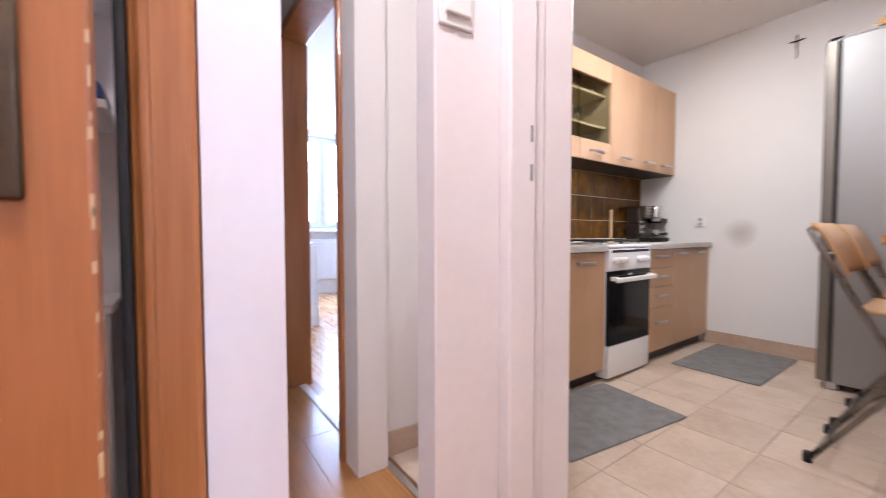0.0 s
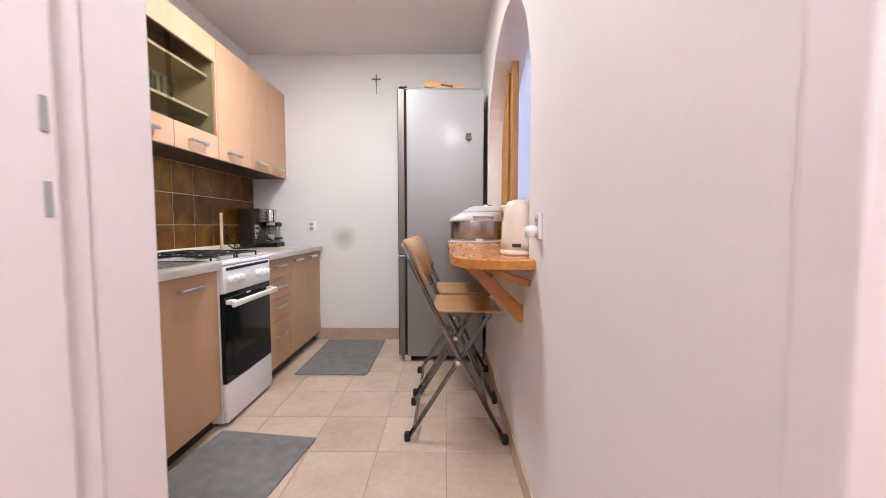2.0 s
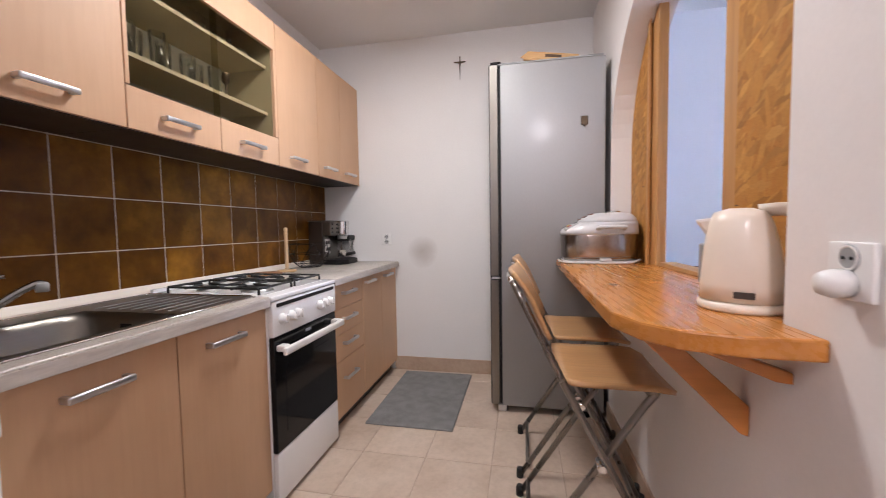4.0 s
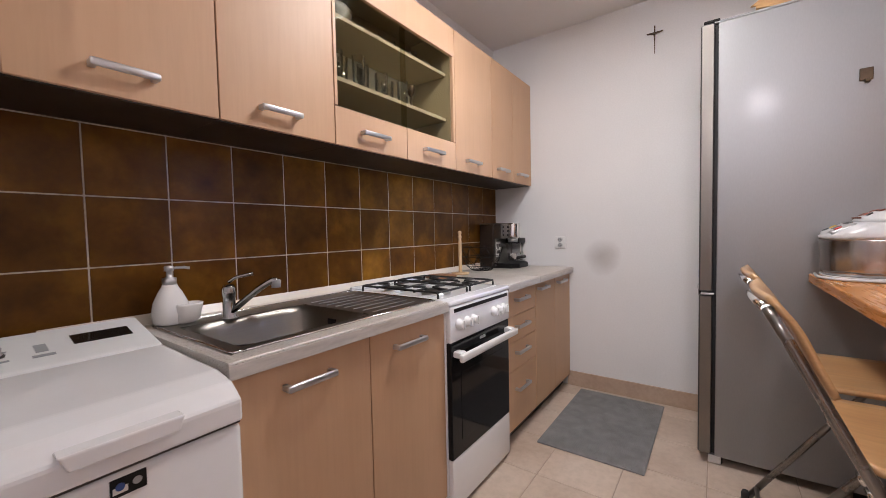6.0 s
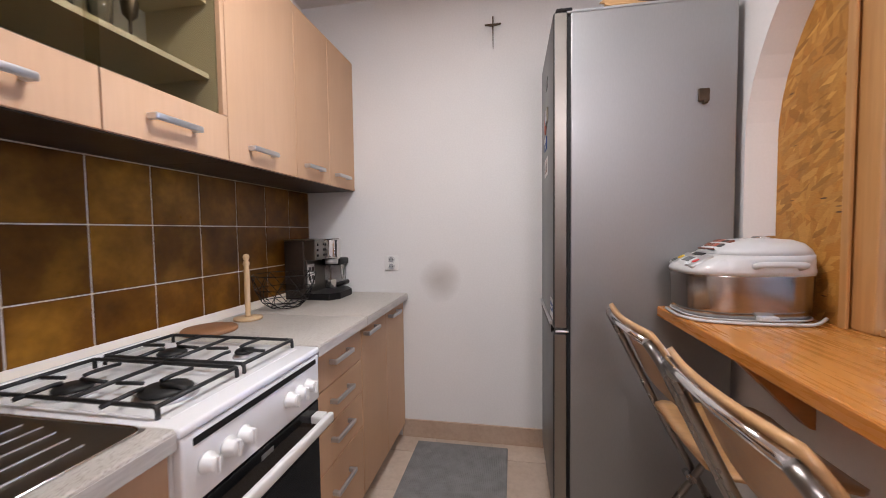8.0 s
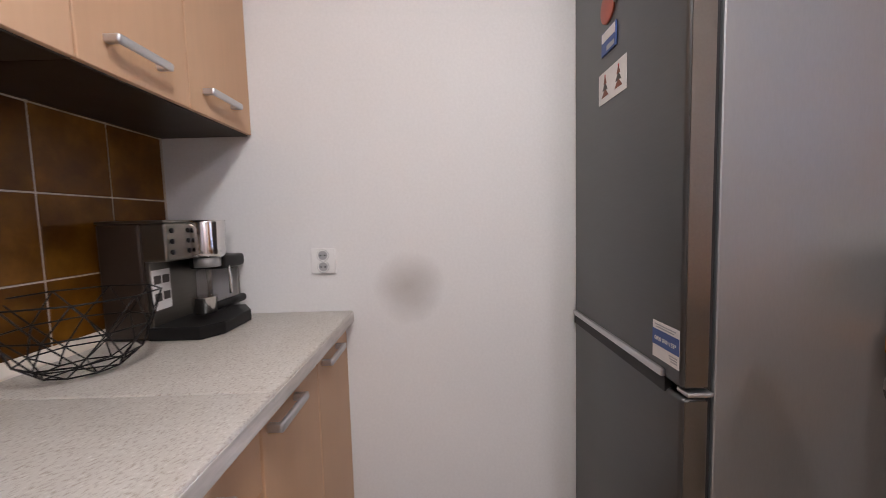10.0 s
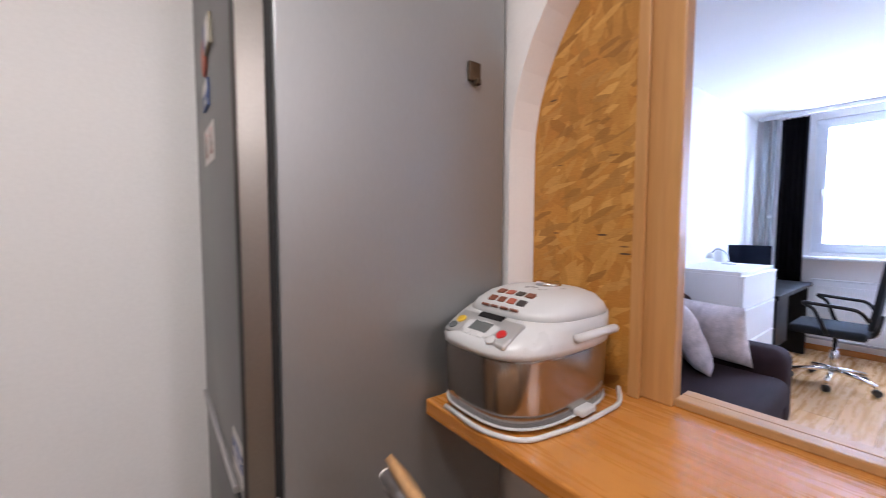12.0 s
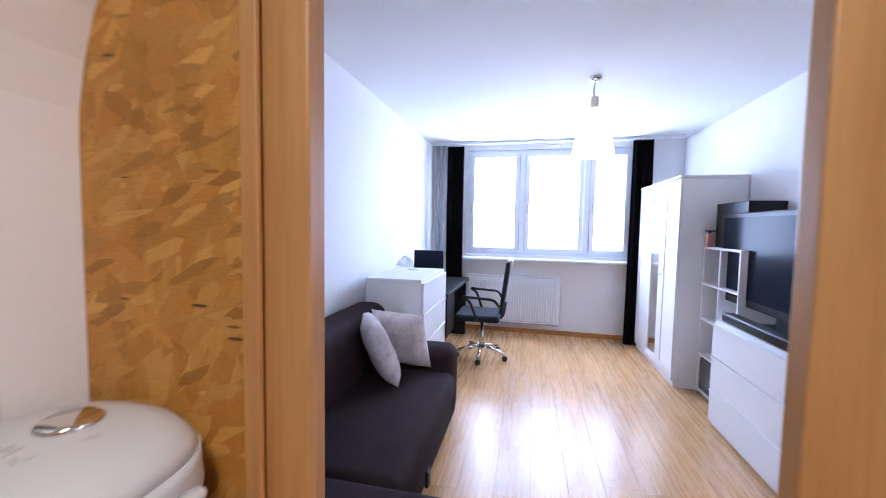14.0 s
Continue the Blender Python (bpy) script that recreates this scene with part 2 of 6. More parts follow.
M_SILL = wood("pine_batten", (0.60, 0.36, 0.17), (0.44, 0.24, 0.10), 0.5, "x", 12, 0.6, knots=4.0, relief=0.12)
M_FRAME = wood("brown_door_frame", (0.50, 0.20, 0.065), (0.33, 0.11, 0.032), 0.32, "z", 11, 0.7, relief=0.06, coat=0.25)
M_LEAF = wood("brown_door_leaf", (0.46, 0.17, 0.055), (0.34, 0.115, 0.035), 0.34, "z", 5, 0.6, relief=0.08, coat=0.2)
M_SEATW = wood("birch_plywood", (0.62, 0.375, 0.18), (0.50, 0.28, 0.12), 0.36, "y", 8, 0.7, relief=0.04, coat=0.3)
M_OSB = osb("oriented_strand_board")
M_TILE = tile("brown_glazed_tile", [(0.28, (0.075, 0.025, 0.0025)), (0.5, (0.155, 0.058, 0.005)), (0.74, (0.32, 0.14, 0.014))], 0.30, 6, 0.35, 0.25, 0.22)
M_GROUT = plain("pale_grout", (0.60, 0.53, 0.45), 0.85, vary=0.12, scale=20, grain=200, relief=0.3)
M_FGROUT = plain("floor_grout", (0.45, 0.36, 0.285), 0.85, vary=0.12, scale=20, grain=200, relief=0.3)
M_FTILE = tile("beige_floor_tile", [(0.25, (0.50, 0.385, 0.295)), (0.5, (0.60, 0.485, 0.39)), (0.8, (0.665, 0.56, 0.465))], 0.34, 4, 0.10, 0.08)
M_SKIRT = tile("beige_skirting_tile", [(0.25, (0.46, 0.33, 0.24)), (0.5, (0.52, 0.385, 0.29)), (0.8, (0.57, 0.44, 0.34))], 0.4, 5, 0.1, 0.05)
M_PLANK = wood("oak_laminate", (0.70, 0.415, 0.19), (0.60, 0.325, 0.135), 0.27, "y", 2.2, 0.35, relief=0.008, random_tint=0.16, streak=0.25)
M_PLANK_H = wood("alder_laminate", (0.66, 0.34, 0.14), (0.52, 0.24, 0.085), 0.22, "y", 5, 0.4, relief=0.04, random_tint=0.2)
M_COUNTER = speckle("stone_laminate", (0.53, 0.495, 0.45), (0.36, 0.315, 0.27), (0.67, 0.64, 0.60), 0.36, 230)
M_EDGEBAND = plain("pale_edge_band", (0.60, 0.565, 0.525), 0.45, vary=0.16, scale=40, grain=150, relief=0.1, stretch=(0.15, 1, 1))
M_STEEL = plain("brushed_steel", (0.235, 0.22, 0.195), 0.36, 1.0, vary=0.06, scale=3, grain=180, relief=0.03, stretch=(0.06, 1, 1))
M_CHROME = plain("chrome", (0.78, 0.77, 0.76), 0.12, 1.0, vary=0.02, relief=0.0, rvar=0.04)
M_ALU = plain("satin_aluminium", (0.60, 0.60, 0.61), 0.38, 1.0, vary=0.03, grain=150, relief=0.03)
M_FRIDGE = plain("grey_metal_sheet", (0.33, 0.335, 0.335), 0.47, 0.77, coat=0.10, vary=0.035, scale=1.5, grain=240, relief=0.02, stretch=(1, 1, 0.25))
M_FRDOOR = plain("dark_inox_sheet", (0.115, 0.117, 0.118), 0.36, 0.85, vary=0.04, scale=1.5, grain=220, relief=0.03, stretch=(0.1, 1, 1))
M_COOK = plain("brown_tinted_steel", (0.40, 0.365, 0.34), 0.22, 1.0, vary=0.05, scale=3, grain=160, relief=0.02, stretch=(1, 1, 0.08))
M_BLACK = plain("black_plastic", (0.013, 0.012, 0.012), 0.38, vary=0.15, relief=0.04)
M_IRON = plain("black_cast_iron", (0.016, 0.016, 0.016), 0.5, vary=0.2, grain=180, relief=0.2)
M_BGLASS = plain("black_oven_glass", (0.010, 0.010, 0.011), 0.07, vary=0.05, relief=0.0, rvar=0.02)
M_RUBBER = plain("black_rubber", (0.012, 0.012, 0.012), 0.7, vary=0.15)
M_TUBE = plain("grey_steel_tube", (0.26, 0.245, 0.23), 0.28, 0.95, vary=0.06, relief=0.03)
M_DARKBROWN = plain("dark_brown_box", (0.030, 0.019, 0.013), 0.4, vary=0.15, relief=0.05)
M_RUG = plain("grey_bath_mat", (0.235, 0.235, 0.235), 0.95, vary=0.16, scale=16, grain=260, relief=0.6)
M_SOFA = plain("dark_plum_fabric", (0.034, 0.020, 0.023), 0.9, vary=0.18, scale=5, grain=320, relief=0.3)
M_PILLOW = plain("pale_rose_fabric", (0.76, 0.69, 0.70), 0.9, vary=0.24, scale=14, grain=200, relief=0.3)
M_CURTAIN = plain("black_curtain_cloth", (0.012, 0.011, 0.014), 0.9, vary=0.25, scale=10, grain=260, relief=0.2)
M_MESH = plain("black_mesh_fabric", (0.02, 0.022, 0.026), 0.75, vary=0.2, grain=300, relief=0.4)
# the blinds emit the daylight themselves; none comes through the cloth
M_BLIND = glow("lit_roller_blind", (0.49, 0.64, 1.0), BLIND)
M_BLIND2 = glow("lit_roller_blind_dense_band", (0.52, 0.66, 1.0), 40.0)
M_PVC = plain("white_window_frame", (0.78, 0.79, 0.82), 0.35, vary=0.02, relief=0.02)
M_LAMPON = glow("lit_diffuser", (1.0, 0.95, 0.9), 9.0)
M_SHADE = glow("lit_lamp_shade", (1.0, 0.88, 0.70), 2.2)
M_SCREEN = plain("dark_screen", (0.010, 0.013, 0.022), 0.16, vary=0.05, relief=0.0, rvar=0.03)
M_GLASSG = thin_glass("greenish_glass", (0.87, 0.855, 0.77), 0.0, 0.008)
M_CLEAR = thin_glass("clear_glass", (0.985, 0.985, 0.98), 0.015, 0.7)
M_CABIN = plain("olive_cabinet_lining", (0.43, 0.365, 0.25), 0.6, vary=0.05, relief=0.05)
M_CERAM = plain("white_ceramic", (0.80, 0.79, 0.77), 0.15, vary=0.015, relief=0.0)
M_STONE = plain("beige_stoneware", (0.24, 0.205, 0.15), 0.4, vary=0.1)
M_TRAY = wood("light_wood_tray", (0.66, 0.42, 0.19), (0.52, 0.29, 0.11), 0.45, "y", 9, 0.8)
M_BOARD = wood("brown_cork_board", (0.36, 0.18, 0.085), (0.27, 0.125, 0.055), 0.6, "x", 14, 1.0)
M_LWOOD = wood("pale_turned_wood", (0.70, 0.50, 0.29), (0.60, 0.40, 0.21), 0.45, "z", 12, 1.0)
M_RED = plain("red_plastic", (0.60, 0.02, 0.02), 0.35)
M_YELLOW = plain("yellow_plastic", (0.65, 0.42, 0.03), 0.4)
M_GREYP = plain("grey_plastic", (0.36, 0.37, 0.38), 0.35)
M_LCD = plain("grey_display", (0.12, 0.13, 0.13), 0.15)
M_BLUE = plain("blue_print", (0.03, 0.075, 0.26), 0.45)
M_PRINT = plain("dark_print", (0.055, 0.045, 0.04), 0.5)
M_PAPER = plain("white_paper", (0.74, 0.72, 0.70), 0.6)
M_BROWNP = plain("brown_print", (0.20, 0.06, 0.03), 0.5)
M_ORANGE = plain("terracotta_print", (0.42, 0.10, 0.06), 0.5)
M_PINK = plain("salmon_plastic", (0.75, 0.34, 0.27), 0.4)
M_BRONZE = plain("dark_bronze", (0.10, 0.07, 0.045), 0.4, 0.8, vary=0.2)
M_EDGE = plain("dark_panel_gap", (0.05, 0.03, 0.02), 0.8)
M_GREYBOX = plain("grey_fabric_box", (0.13, 0.13, 0.135), 0.9, grain=300, relief=0.3)
for m_, v_ in ((M_SOFA, 0.12), (M_MESH, 0.12), (M_CURTAIN, 0.1), (M_SCREEN, 0.04), (M_BLACK, 0.2), (M_BGLASS, 0.22)):
    m_.node_tree.nodes["Principled BSDF"].inputs["Specular IOR Level"].default_value = v_


# ---- shape helpers ----
def part(name, bm, mat, parent=None, label=""):
    """One mesh object from a bmesh in world coordinates, under its thing or part."""
    root = parent
    while root is not None and root.parent is not None:
        root = root.parent
    if root is not None:
        bm.transform(Matrix.Translation(-Vector(root.get("base", (0, 0, 0)))))
    me = bpy.data.meshes.new(name)
    bmesh.ops.recalc_face_normals(bm, faces=bm.faces)
    for f in bm.faces:
        f.smooth = len(f.verts) <= 4 and bool(f.smooth)
    bm.to_mesh(me)
    bm.free()
    me.materials.append(mat)
    ob = new(name, me)
    ob.parent = parent
    if label:
        ob["label"] = label
    return ob


def thing(name, base, label, category, group="", kind=""):
    ob = new(name)
    ob.empty_display_size = 0.05
    ob.location = base
    ob["base"] = list(base)
    return tagged(ob, label, category, group, kind)


def solid(name, bm, mat, label="", category="", group="", kind=""):
    return tagged(part(name, bm, mat), label, category, group, kind)


def B():
    return bmesh.new()


def add(bm, src):
    me = bpy.data.meshes.new("tmp")
    src.to_mesh(me)
    src.free()
    bm.from_mesh(me)
    bpy.data.meshes.remove(me)
    return bm


def box(x0, x1, y0, y1, z0, z1, r=0.0, seg=2, bm=None, m=None):
    """A box with rounded edges."""
    t = bmesh.new()
    bmesh.ops.create_cube(t, size=1.0)
    for v in t.verts:
        v.co = Vector((x0 + (v.co.x + 0.5) * (x1 - x0), y0 + (v.co.y + 0.5) * (y1 - y0), z0 + (v.co.z + 0.5) * (z1 - z0)))
    if r > 0:
        r = min(r, 0.45 * min(abs(x1 - x0), abs(y1 - y0), abs(z1 - z0)))
        bmesh.ops.bevel(t, geom=t.edges[:], offset=r, segments=seg, profile=0.5, affect="EDGES")
        for f in t.faces:
            f.smooth = seg > 2
    if m:
        t.transform(m)
    return add(bm, t) if bm else t


def prism(poly, axis, a, b, bm=None, r=0.0):
    """A flat outline pushed along an axis: x takes (y, z), y takes (x, z), z takes (x, y)."""
    t = bmesh.new()
    at = {"x": lambda p, v: (v, p[0], p[1]), "y": lambda p, v: (p[0], v, p[1]), "z": lambda p, v: (p[0], p[1], v)}[axis]
    lo, hi = [t.verts.new(at(p, a)) for p in poly], [t.verts.new(at(p, b)) for p in poly]
    n = len(poly)
    t.faces.new(lo)
    t.faces.new(hi[::-1])
    for i in range(n):
        t.faces.new((lo[i], lo[(i + 1) % n], hi[(i + 1) % n], hi[i]))
    bmesh.ops.recalc_face_normals(t, faces=t.faces)
    if r:
        bmesh.ops.bevel(t, geom=t.edges[:], offset=r, segments=2, profile=0.5, affect="EDGES")
    return add(bm, t) if bm else t


def lathe(profile, center, n=28, bm=None, m=None, sx=1.0, sy=1.0):
    """A turned shape: (radius, height) from bottom to top."""
    t = bmesh.new()
    rings = []
    for r, h in profile:
        if r <= 1e-5:
            rings.append([t.verts.new((0, 0, h))])
        else:
            rings.append([t.verts.new((r * sx * math.cos(2 * math.pi * i / n), r * sy * math.sin(2 * math.pi * i / n), h)) for i in range(n)])
    for a, b in zip(rings, rings[1:]):
        for i in range(n):
            j = (i + 1) % n
            if len(a) == 1 and len(b) > 1:
                t.faces.new((a[0], b[j], b[i])).smooth = True
            elif len(b) == 1 and len(a) > 1:
                t.faces.new((a[i], a[j], b[0])).smooth = True
            elif len(a) > 1:
                t.faces.new((a[i], a[j], b[j], b[i])).smooth = True
    for ring in (rings[0], rings[-1]):
        if len(ring) > 1:
            t.faces.new(ring)
    bmesh.ops.recalc_face_normals(t, faces=t.faces)
    t.transform(Matrix.Translation(center) @ (m or Matrix.Identity(4)))
    return add(bm, t) if bm else t


def tube(pts, r, n=10, bm=None, closed=False):
    """A round bar along a line of points."""
    t = bmesh.new()
    P = [Vector(p) for p in pts]
    rings = []
    k = len(P)
    up = None
    for i, p in enumerate(P):
        a = P[(i - 1) % k] if closed or i > 0 else p
        b = P[(i + 1) % k] if closed or i < k - 1 else p
        d = (b - a).normalized()
        if up is None:
            up = d.orthogonal().normalized()
        up = (up - d * up.dot(d)).normalized()
        side = d.cross(up)
        rings.append([t.verts.new(p + (up * math.cos(2 * math.pi * j / n) + side * math.sin(2 * math.pi * j / n)) * r) for j in range(n)])
    for i in range(k if closed else k - 1):
        a, b = rings[i], rings[(i + 1) % k]
        for j in range(n):
            t.faces.new((a[j], a[(j + 1) % n], b[(j + 1) % n], b[j])).smooth = True
    if not closed:
        t.faces.new(rings[0])
        t.faces.new(rings[-1][::-1])
    bmesh.ops.recalc_face_normals(t, faces=t.faces)
    return add(bm, t) if bm else t


def arc(points, r=0.03, n=5):
    """Round the corners of a line of points."""
    P = [Vector(p) for p in points]
    out = [P[0]]
    for a, b, c in zip(P, P[1:], P[2:]):
        u, v = (a - b), (c - b)
        k = min(r, u.length * 0.45, v.length * 0.45)
        s, e = b + u.normalized() * k, b + v.normalized() * k
        for i in range(n + 1):
            q = i / n
            out.append(s * (1 - q) ** 2 + b * 2 * q * (1 - q) + e * q * q)
    return out + [P[-1]]


def flat(poly, axis, level, bm=None):
    return prism(poly, axis, level, level + 0.0006, bm)


def turn_at(x, y, z, rz=0, rx=0, ry=0):
    return pose(x, y, z, rx, ry, rz) @ Matrix.Translation((-x, -y, -z))


# ---- structure ----
CEIL = 2.50
FL = 0.030    # tiled and hall floors lie this much over the living room's
WT = 0.864    # top of the worktops
ARCH_X0, ARCH_X1, SPRING, RISE = 2.225, 3.636, 1.50, 0.63


def arch_curve(x0, x1, spring, rise, n=28):
    c, h = (x0 + x1) / 2, (x1 - x0) / 2
    return [(c - h * math.cos(math.pi * i / n), spring + rise * math.sin(math.pi * i / n)) for i in range(n + 1)]


def wall(name, boxes, mat=None, label="plain white painted wall"):
    bm = B()
    for b in boxes:
        box(*b, bm=bm)
    return solid(name, bm, mat or M_WALL, label, "wall", kind="structure")


solid("ceiling", box(-0.9, 4.6, -4.7, 6.7, CEIL, CEIL + 0.1), M_CEIL, "matt white painted ceiling", "ceiling", kind="structure")
solid("floor_slab", box(-0.9, 4.6, -4.7, 6.7, -0.2, -0.012), M_FGROUT, "grey screed under the floor coverings", "floor", kind="structure")

bm = B()
box(1.17, ARCH_X0, 0.22, 0.405, 0, CEIL, bm=bm)
box(ARCH_X1, 4.28, 0.22, 0.405, 0, CEIL, bm=bm)
box(ARCH_X0, ARCH_X1, 0.22, 0.405, 0, 0.889, bm=bm)
prism(arch_curve(ARCH_X0, ARCH_X1, SPRING, RISE) + [(ARCH_X1, CEIL), (ARCH_X0, CEIL)], "y", 0.22, 0.405, bm)
wall_arch = solid("wall_arch", bm, M_WALL, "white wall with an arched pass-through opening", "wall", kind="structure")
wall_end = wall("wall_kitchen_end", [(4.20, 4.28, 0.405, 2.52, 0, CEIL)], M_WALL_END, "white end wall with a round grey smudge")
wall_tiled = wall("wall_tiled", [(1.553, 4.20, 2.40, 2.52, 0, CEIL)], None, "white wall behind the kitchen units")
wall("wall_nook", [(1.22, 1.553, 1.885, 1.985, 0, CEIL), (1.50, 1.553, 1.985, 2.52, 0, CEIL)])
wall("wall_hall_right", [(1.10, 1.22, 1.82, 1.95, 0, CEIL), (1.10, 1.22, 1.95, 2.90, 2.10, CEIL), (1.10, 1.22, 2.90, 5.6, 0, CEIL)])
wall("wall_living_right", [(1.12, 1.17, -4.6, -0.66, 0, CEIL), (1.12, 1.17, -0.66, 0.322, 2.10, CEIL), (1.12, 1.17, 0.322, 0.405, 0, CEIL)])
wall("wall_living_left", [(4.28, 4.40, -4.6, 2.52, 0, CEIL)])
WX0, WX1, WZ0, WZ1 = 1.72, 3.80, 1.04, 2.42
wall("wall_window", [(1.17, WX0, -4.56, -4.42, 0, CEIL), (WX1, 4.28, -4.56, -4.42, 0, CEIL), (WX0, WX1, -4.56, -4.42, 0, WZ0), (WX0, WX1, -4.56, -4.42, WZ1, CEIL)])
BX0, BX1 = 1.70, 3.60
wall("wall_bedroom_window", [(1.25, BX0, 6.40, 6.54, 0, CEIL), (BX1, 4.2, 6.40, 6.54, 0, CEIL), (BX0, BX1, 6.40, 6.54, 0, WZ0), (BX0, BX1, 6.40, 6.54, WZ1, CEIL)])
wall("wall_bedroom_right", [(4.2, 4.3, 2.52, 6.54, 0, CEIL)])
wall("wall_hall_stub", [(0.592, 0.704, 1.168, 1.40, 0, CEIL)], M_TRIM)
wall("wall_hall_left", [(0.505, 0.61, 1.40, 5.6, 0, CEIL), (0.44, 0.505, 2.4, 5.6, 0, CEIL)])
wall("wall_hall_end", [(0.44, 1.25, 5.6, 5.7, 0, CEIL)])
wall("wall_hall_back", [(-0.85, -0.75, -1.1, 2.4, 0, CEIL), (-0.75, 1.12, -1.1, -1.0, 0, CEIL), (-0.75, 0.44, 2.3, 2.4, 0, CEIL)])

# white casing of the stub wall between the two ways into the kitchen
PX, PY = 1.010, 1.187
ang = math.degrees(math.atan2(1.152 - PY, 1.428 - PX))
m = turn_at(PX, PY, 0, ang)
L = math.hypot(1.428 - PX, 1.152 - PY)
bm = B()
for a, b, d, r in ((0.0, 0.42, 0.0, 0.004), (0.42, 0.61, -0.036, 0.006), (0.61, 0.74, -0.010, 0.006), (0.74, 1.0, 0.0, 0.006)):
    box(PX + L * a, PX + L * b, PY + d, PY + 0.085, 0, CEIL, r, bm=bm, m=m)
pillar = solid("pillar", bm, M_TRIM, "white painted door casing between hall and kitchen", "pillar", kind="structure")
bm = B()
box(1.113, 1.17, 0.310, 0.4075, 0, 2.12, 0.004, bm=bm)
solid("trim", bm, M_TRIM, "white painted casing at the end of the wall", "trim", kind="structure")

# door frames
bm = B()
box(1.108, 1.185, 0.262, 0.310, 0, 2.08, 0.008, bm=bm)
box(1.108, 1.185, -0.68, -0.60, 0, 2.08, 0.008, bm=bm)
box(1.108, 1.185, -0.68, 0.310, 2.08, 2.14, 0.008, bm=bm)
solid("door_1", bm, M_FRAME, "brown wooden door frame into the living room", "door frame", kind="structure")
bm = B()
box(1.085, 1.235, 1.945, 1.987, 0, 2.04, 0.008, bm=bm)
box(1.085, 1.235, 2.835, 2.91, 0, 2.04, 0.008, bm=bm)
box(1.085, 1.235, 1.945, 2.91, 2.04, 2.11, 0.008, bm=bm)
solid("door_2", bm, M_FRAME, "brown wooden door frame into the bedroom", "door frame", kind="structure")
bm = B()
box(0.513, 0.591, 1.165, 1.32, 0, 2.10, 0.010, bm=bm)
box(0.523, 0.537, 1.155, 1.166, 0, 2.06, 0.004, bm=bm)
d3 = solid("door_3", bm, M_FRAME, "brown wooden frame with a dark rubber seal", "door frame", kind="structure")
part("seal", box(0.501, 0.513, 1.150, 1.32, 0, 2.06, 0.004), M_RUBBER, d3, "black rubber seal")
leaf = thing("open_door", (0.05, 1.02, 0), "brown wood-veneer door standing open, chipped at its edge", "door")
part("panel", box(-0.33, 0.497, 1.0, 1.04, FL + 0.006, 2.02, 0.004), M_LEAF, leaf)
part("handle_plate", box(0.410, 0.453, 0.990, 1.0, 0.955, 1.24, 0.008, 3), M_BRONZE, leaf, "dark rounded handle plate")
bm = B()
rng = random.Random(5)
for i in range(40):
    z = 0.45 + i * 0.042 + rng.uniform(-0.02, 0.02)
    w = rng.uniform(0.0008, 0.003)
    box(0.4965 - w, 0.4975, 0.9995, 1.0 + w, z, z + rng.uniform(0.004, 0.03), 0.0006, bm=bm)
part("chip", bm, M_LWOOD, leaf, "pale chipped veneer edge")

# pieces laid last share these meshes
def shared_mesh(name, bm, mat):
    me = bpy.data.meshes.new(name)
    bm.to_mesh(me)
    bm.free()
    me.materials.append(mat)
    return me


def piece(name, me, place, parent):
    ob = new(name, me)
    ob.location = place
    ob.parent = parent
    return ob


# skirtings
bm = B()
box(4.188, 4.20, 1.05, 1.84, FL, 0.131, 0.002, bm=bm)
solid("baseboard_end", bm, M_SKIRT, "beige tile skirting under the end wall", "baseboard", kind="structure")
bm = B()
for i in range(8):
    box(1.27 + i * 0.30, 1.27 + i * 0.30 + 0.298, 0.405, 0.416, FL, 0.118, 0.002, bm=bm)
solid("baseboard_arch", bm, M_SKIRT, "beige tile skirting along the arch wall", "baseboard", kind="structure")
solid("baseboard_nook", box(1.22, 1.553, 1.873, 1.885, FL, 0.13, 0.002), M_SKIRT, "beige tile skirting in the nook", "baseboard", kind="structure")
bm = B()
box(1.17, 4.28, -4.42, -4.405, 0, 0.06, 0.004, bm=bm)
box(4.265, 4.28, -4.40, 0.22, 0, 0.06, 0.004, bm=bm)
solid("baseboard_living", bm, M_PINE_Y, "wooden skirting board around the living room", "baseboard", kind="structure")
solid("threshold", box(1.215, 1.240, 1.27, 1.873, FL, FL + 0.006, 0.002), M_ALU, "metal strip between laminate and tiles", "threshold", kind="structure")
solid("threshold_bedroom", box(1.16, 1.20, 1.987, 2.835, FL, FL + 0.008, 0.002), M_WPLAST, "pale threshold strip in the doorway", "threshold", kind="structure")


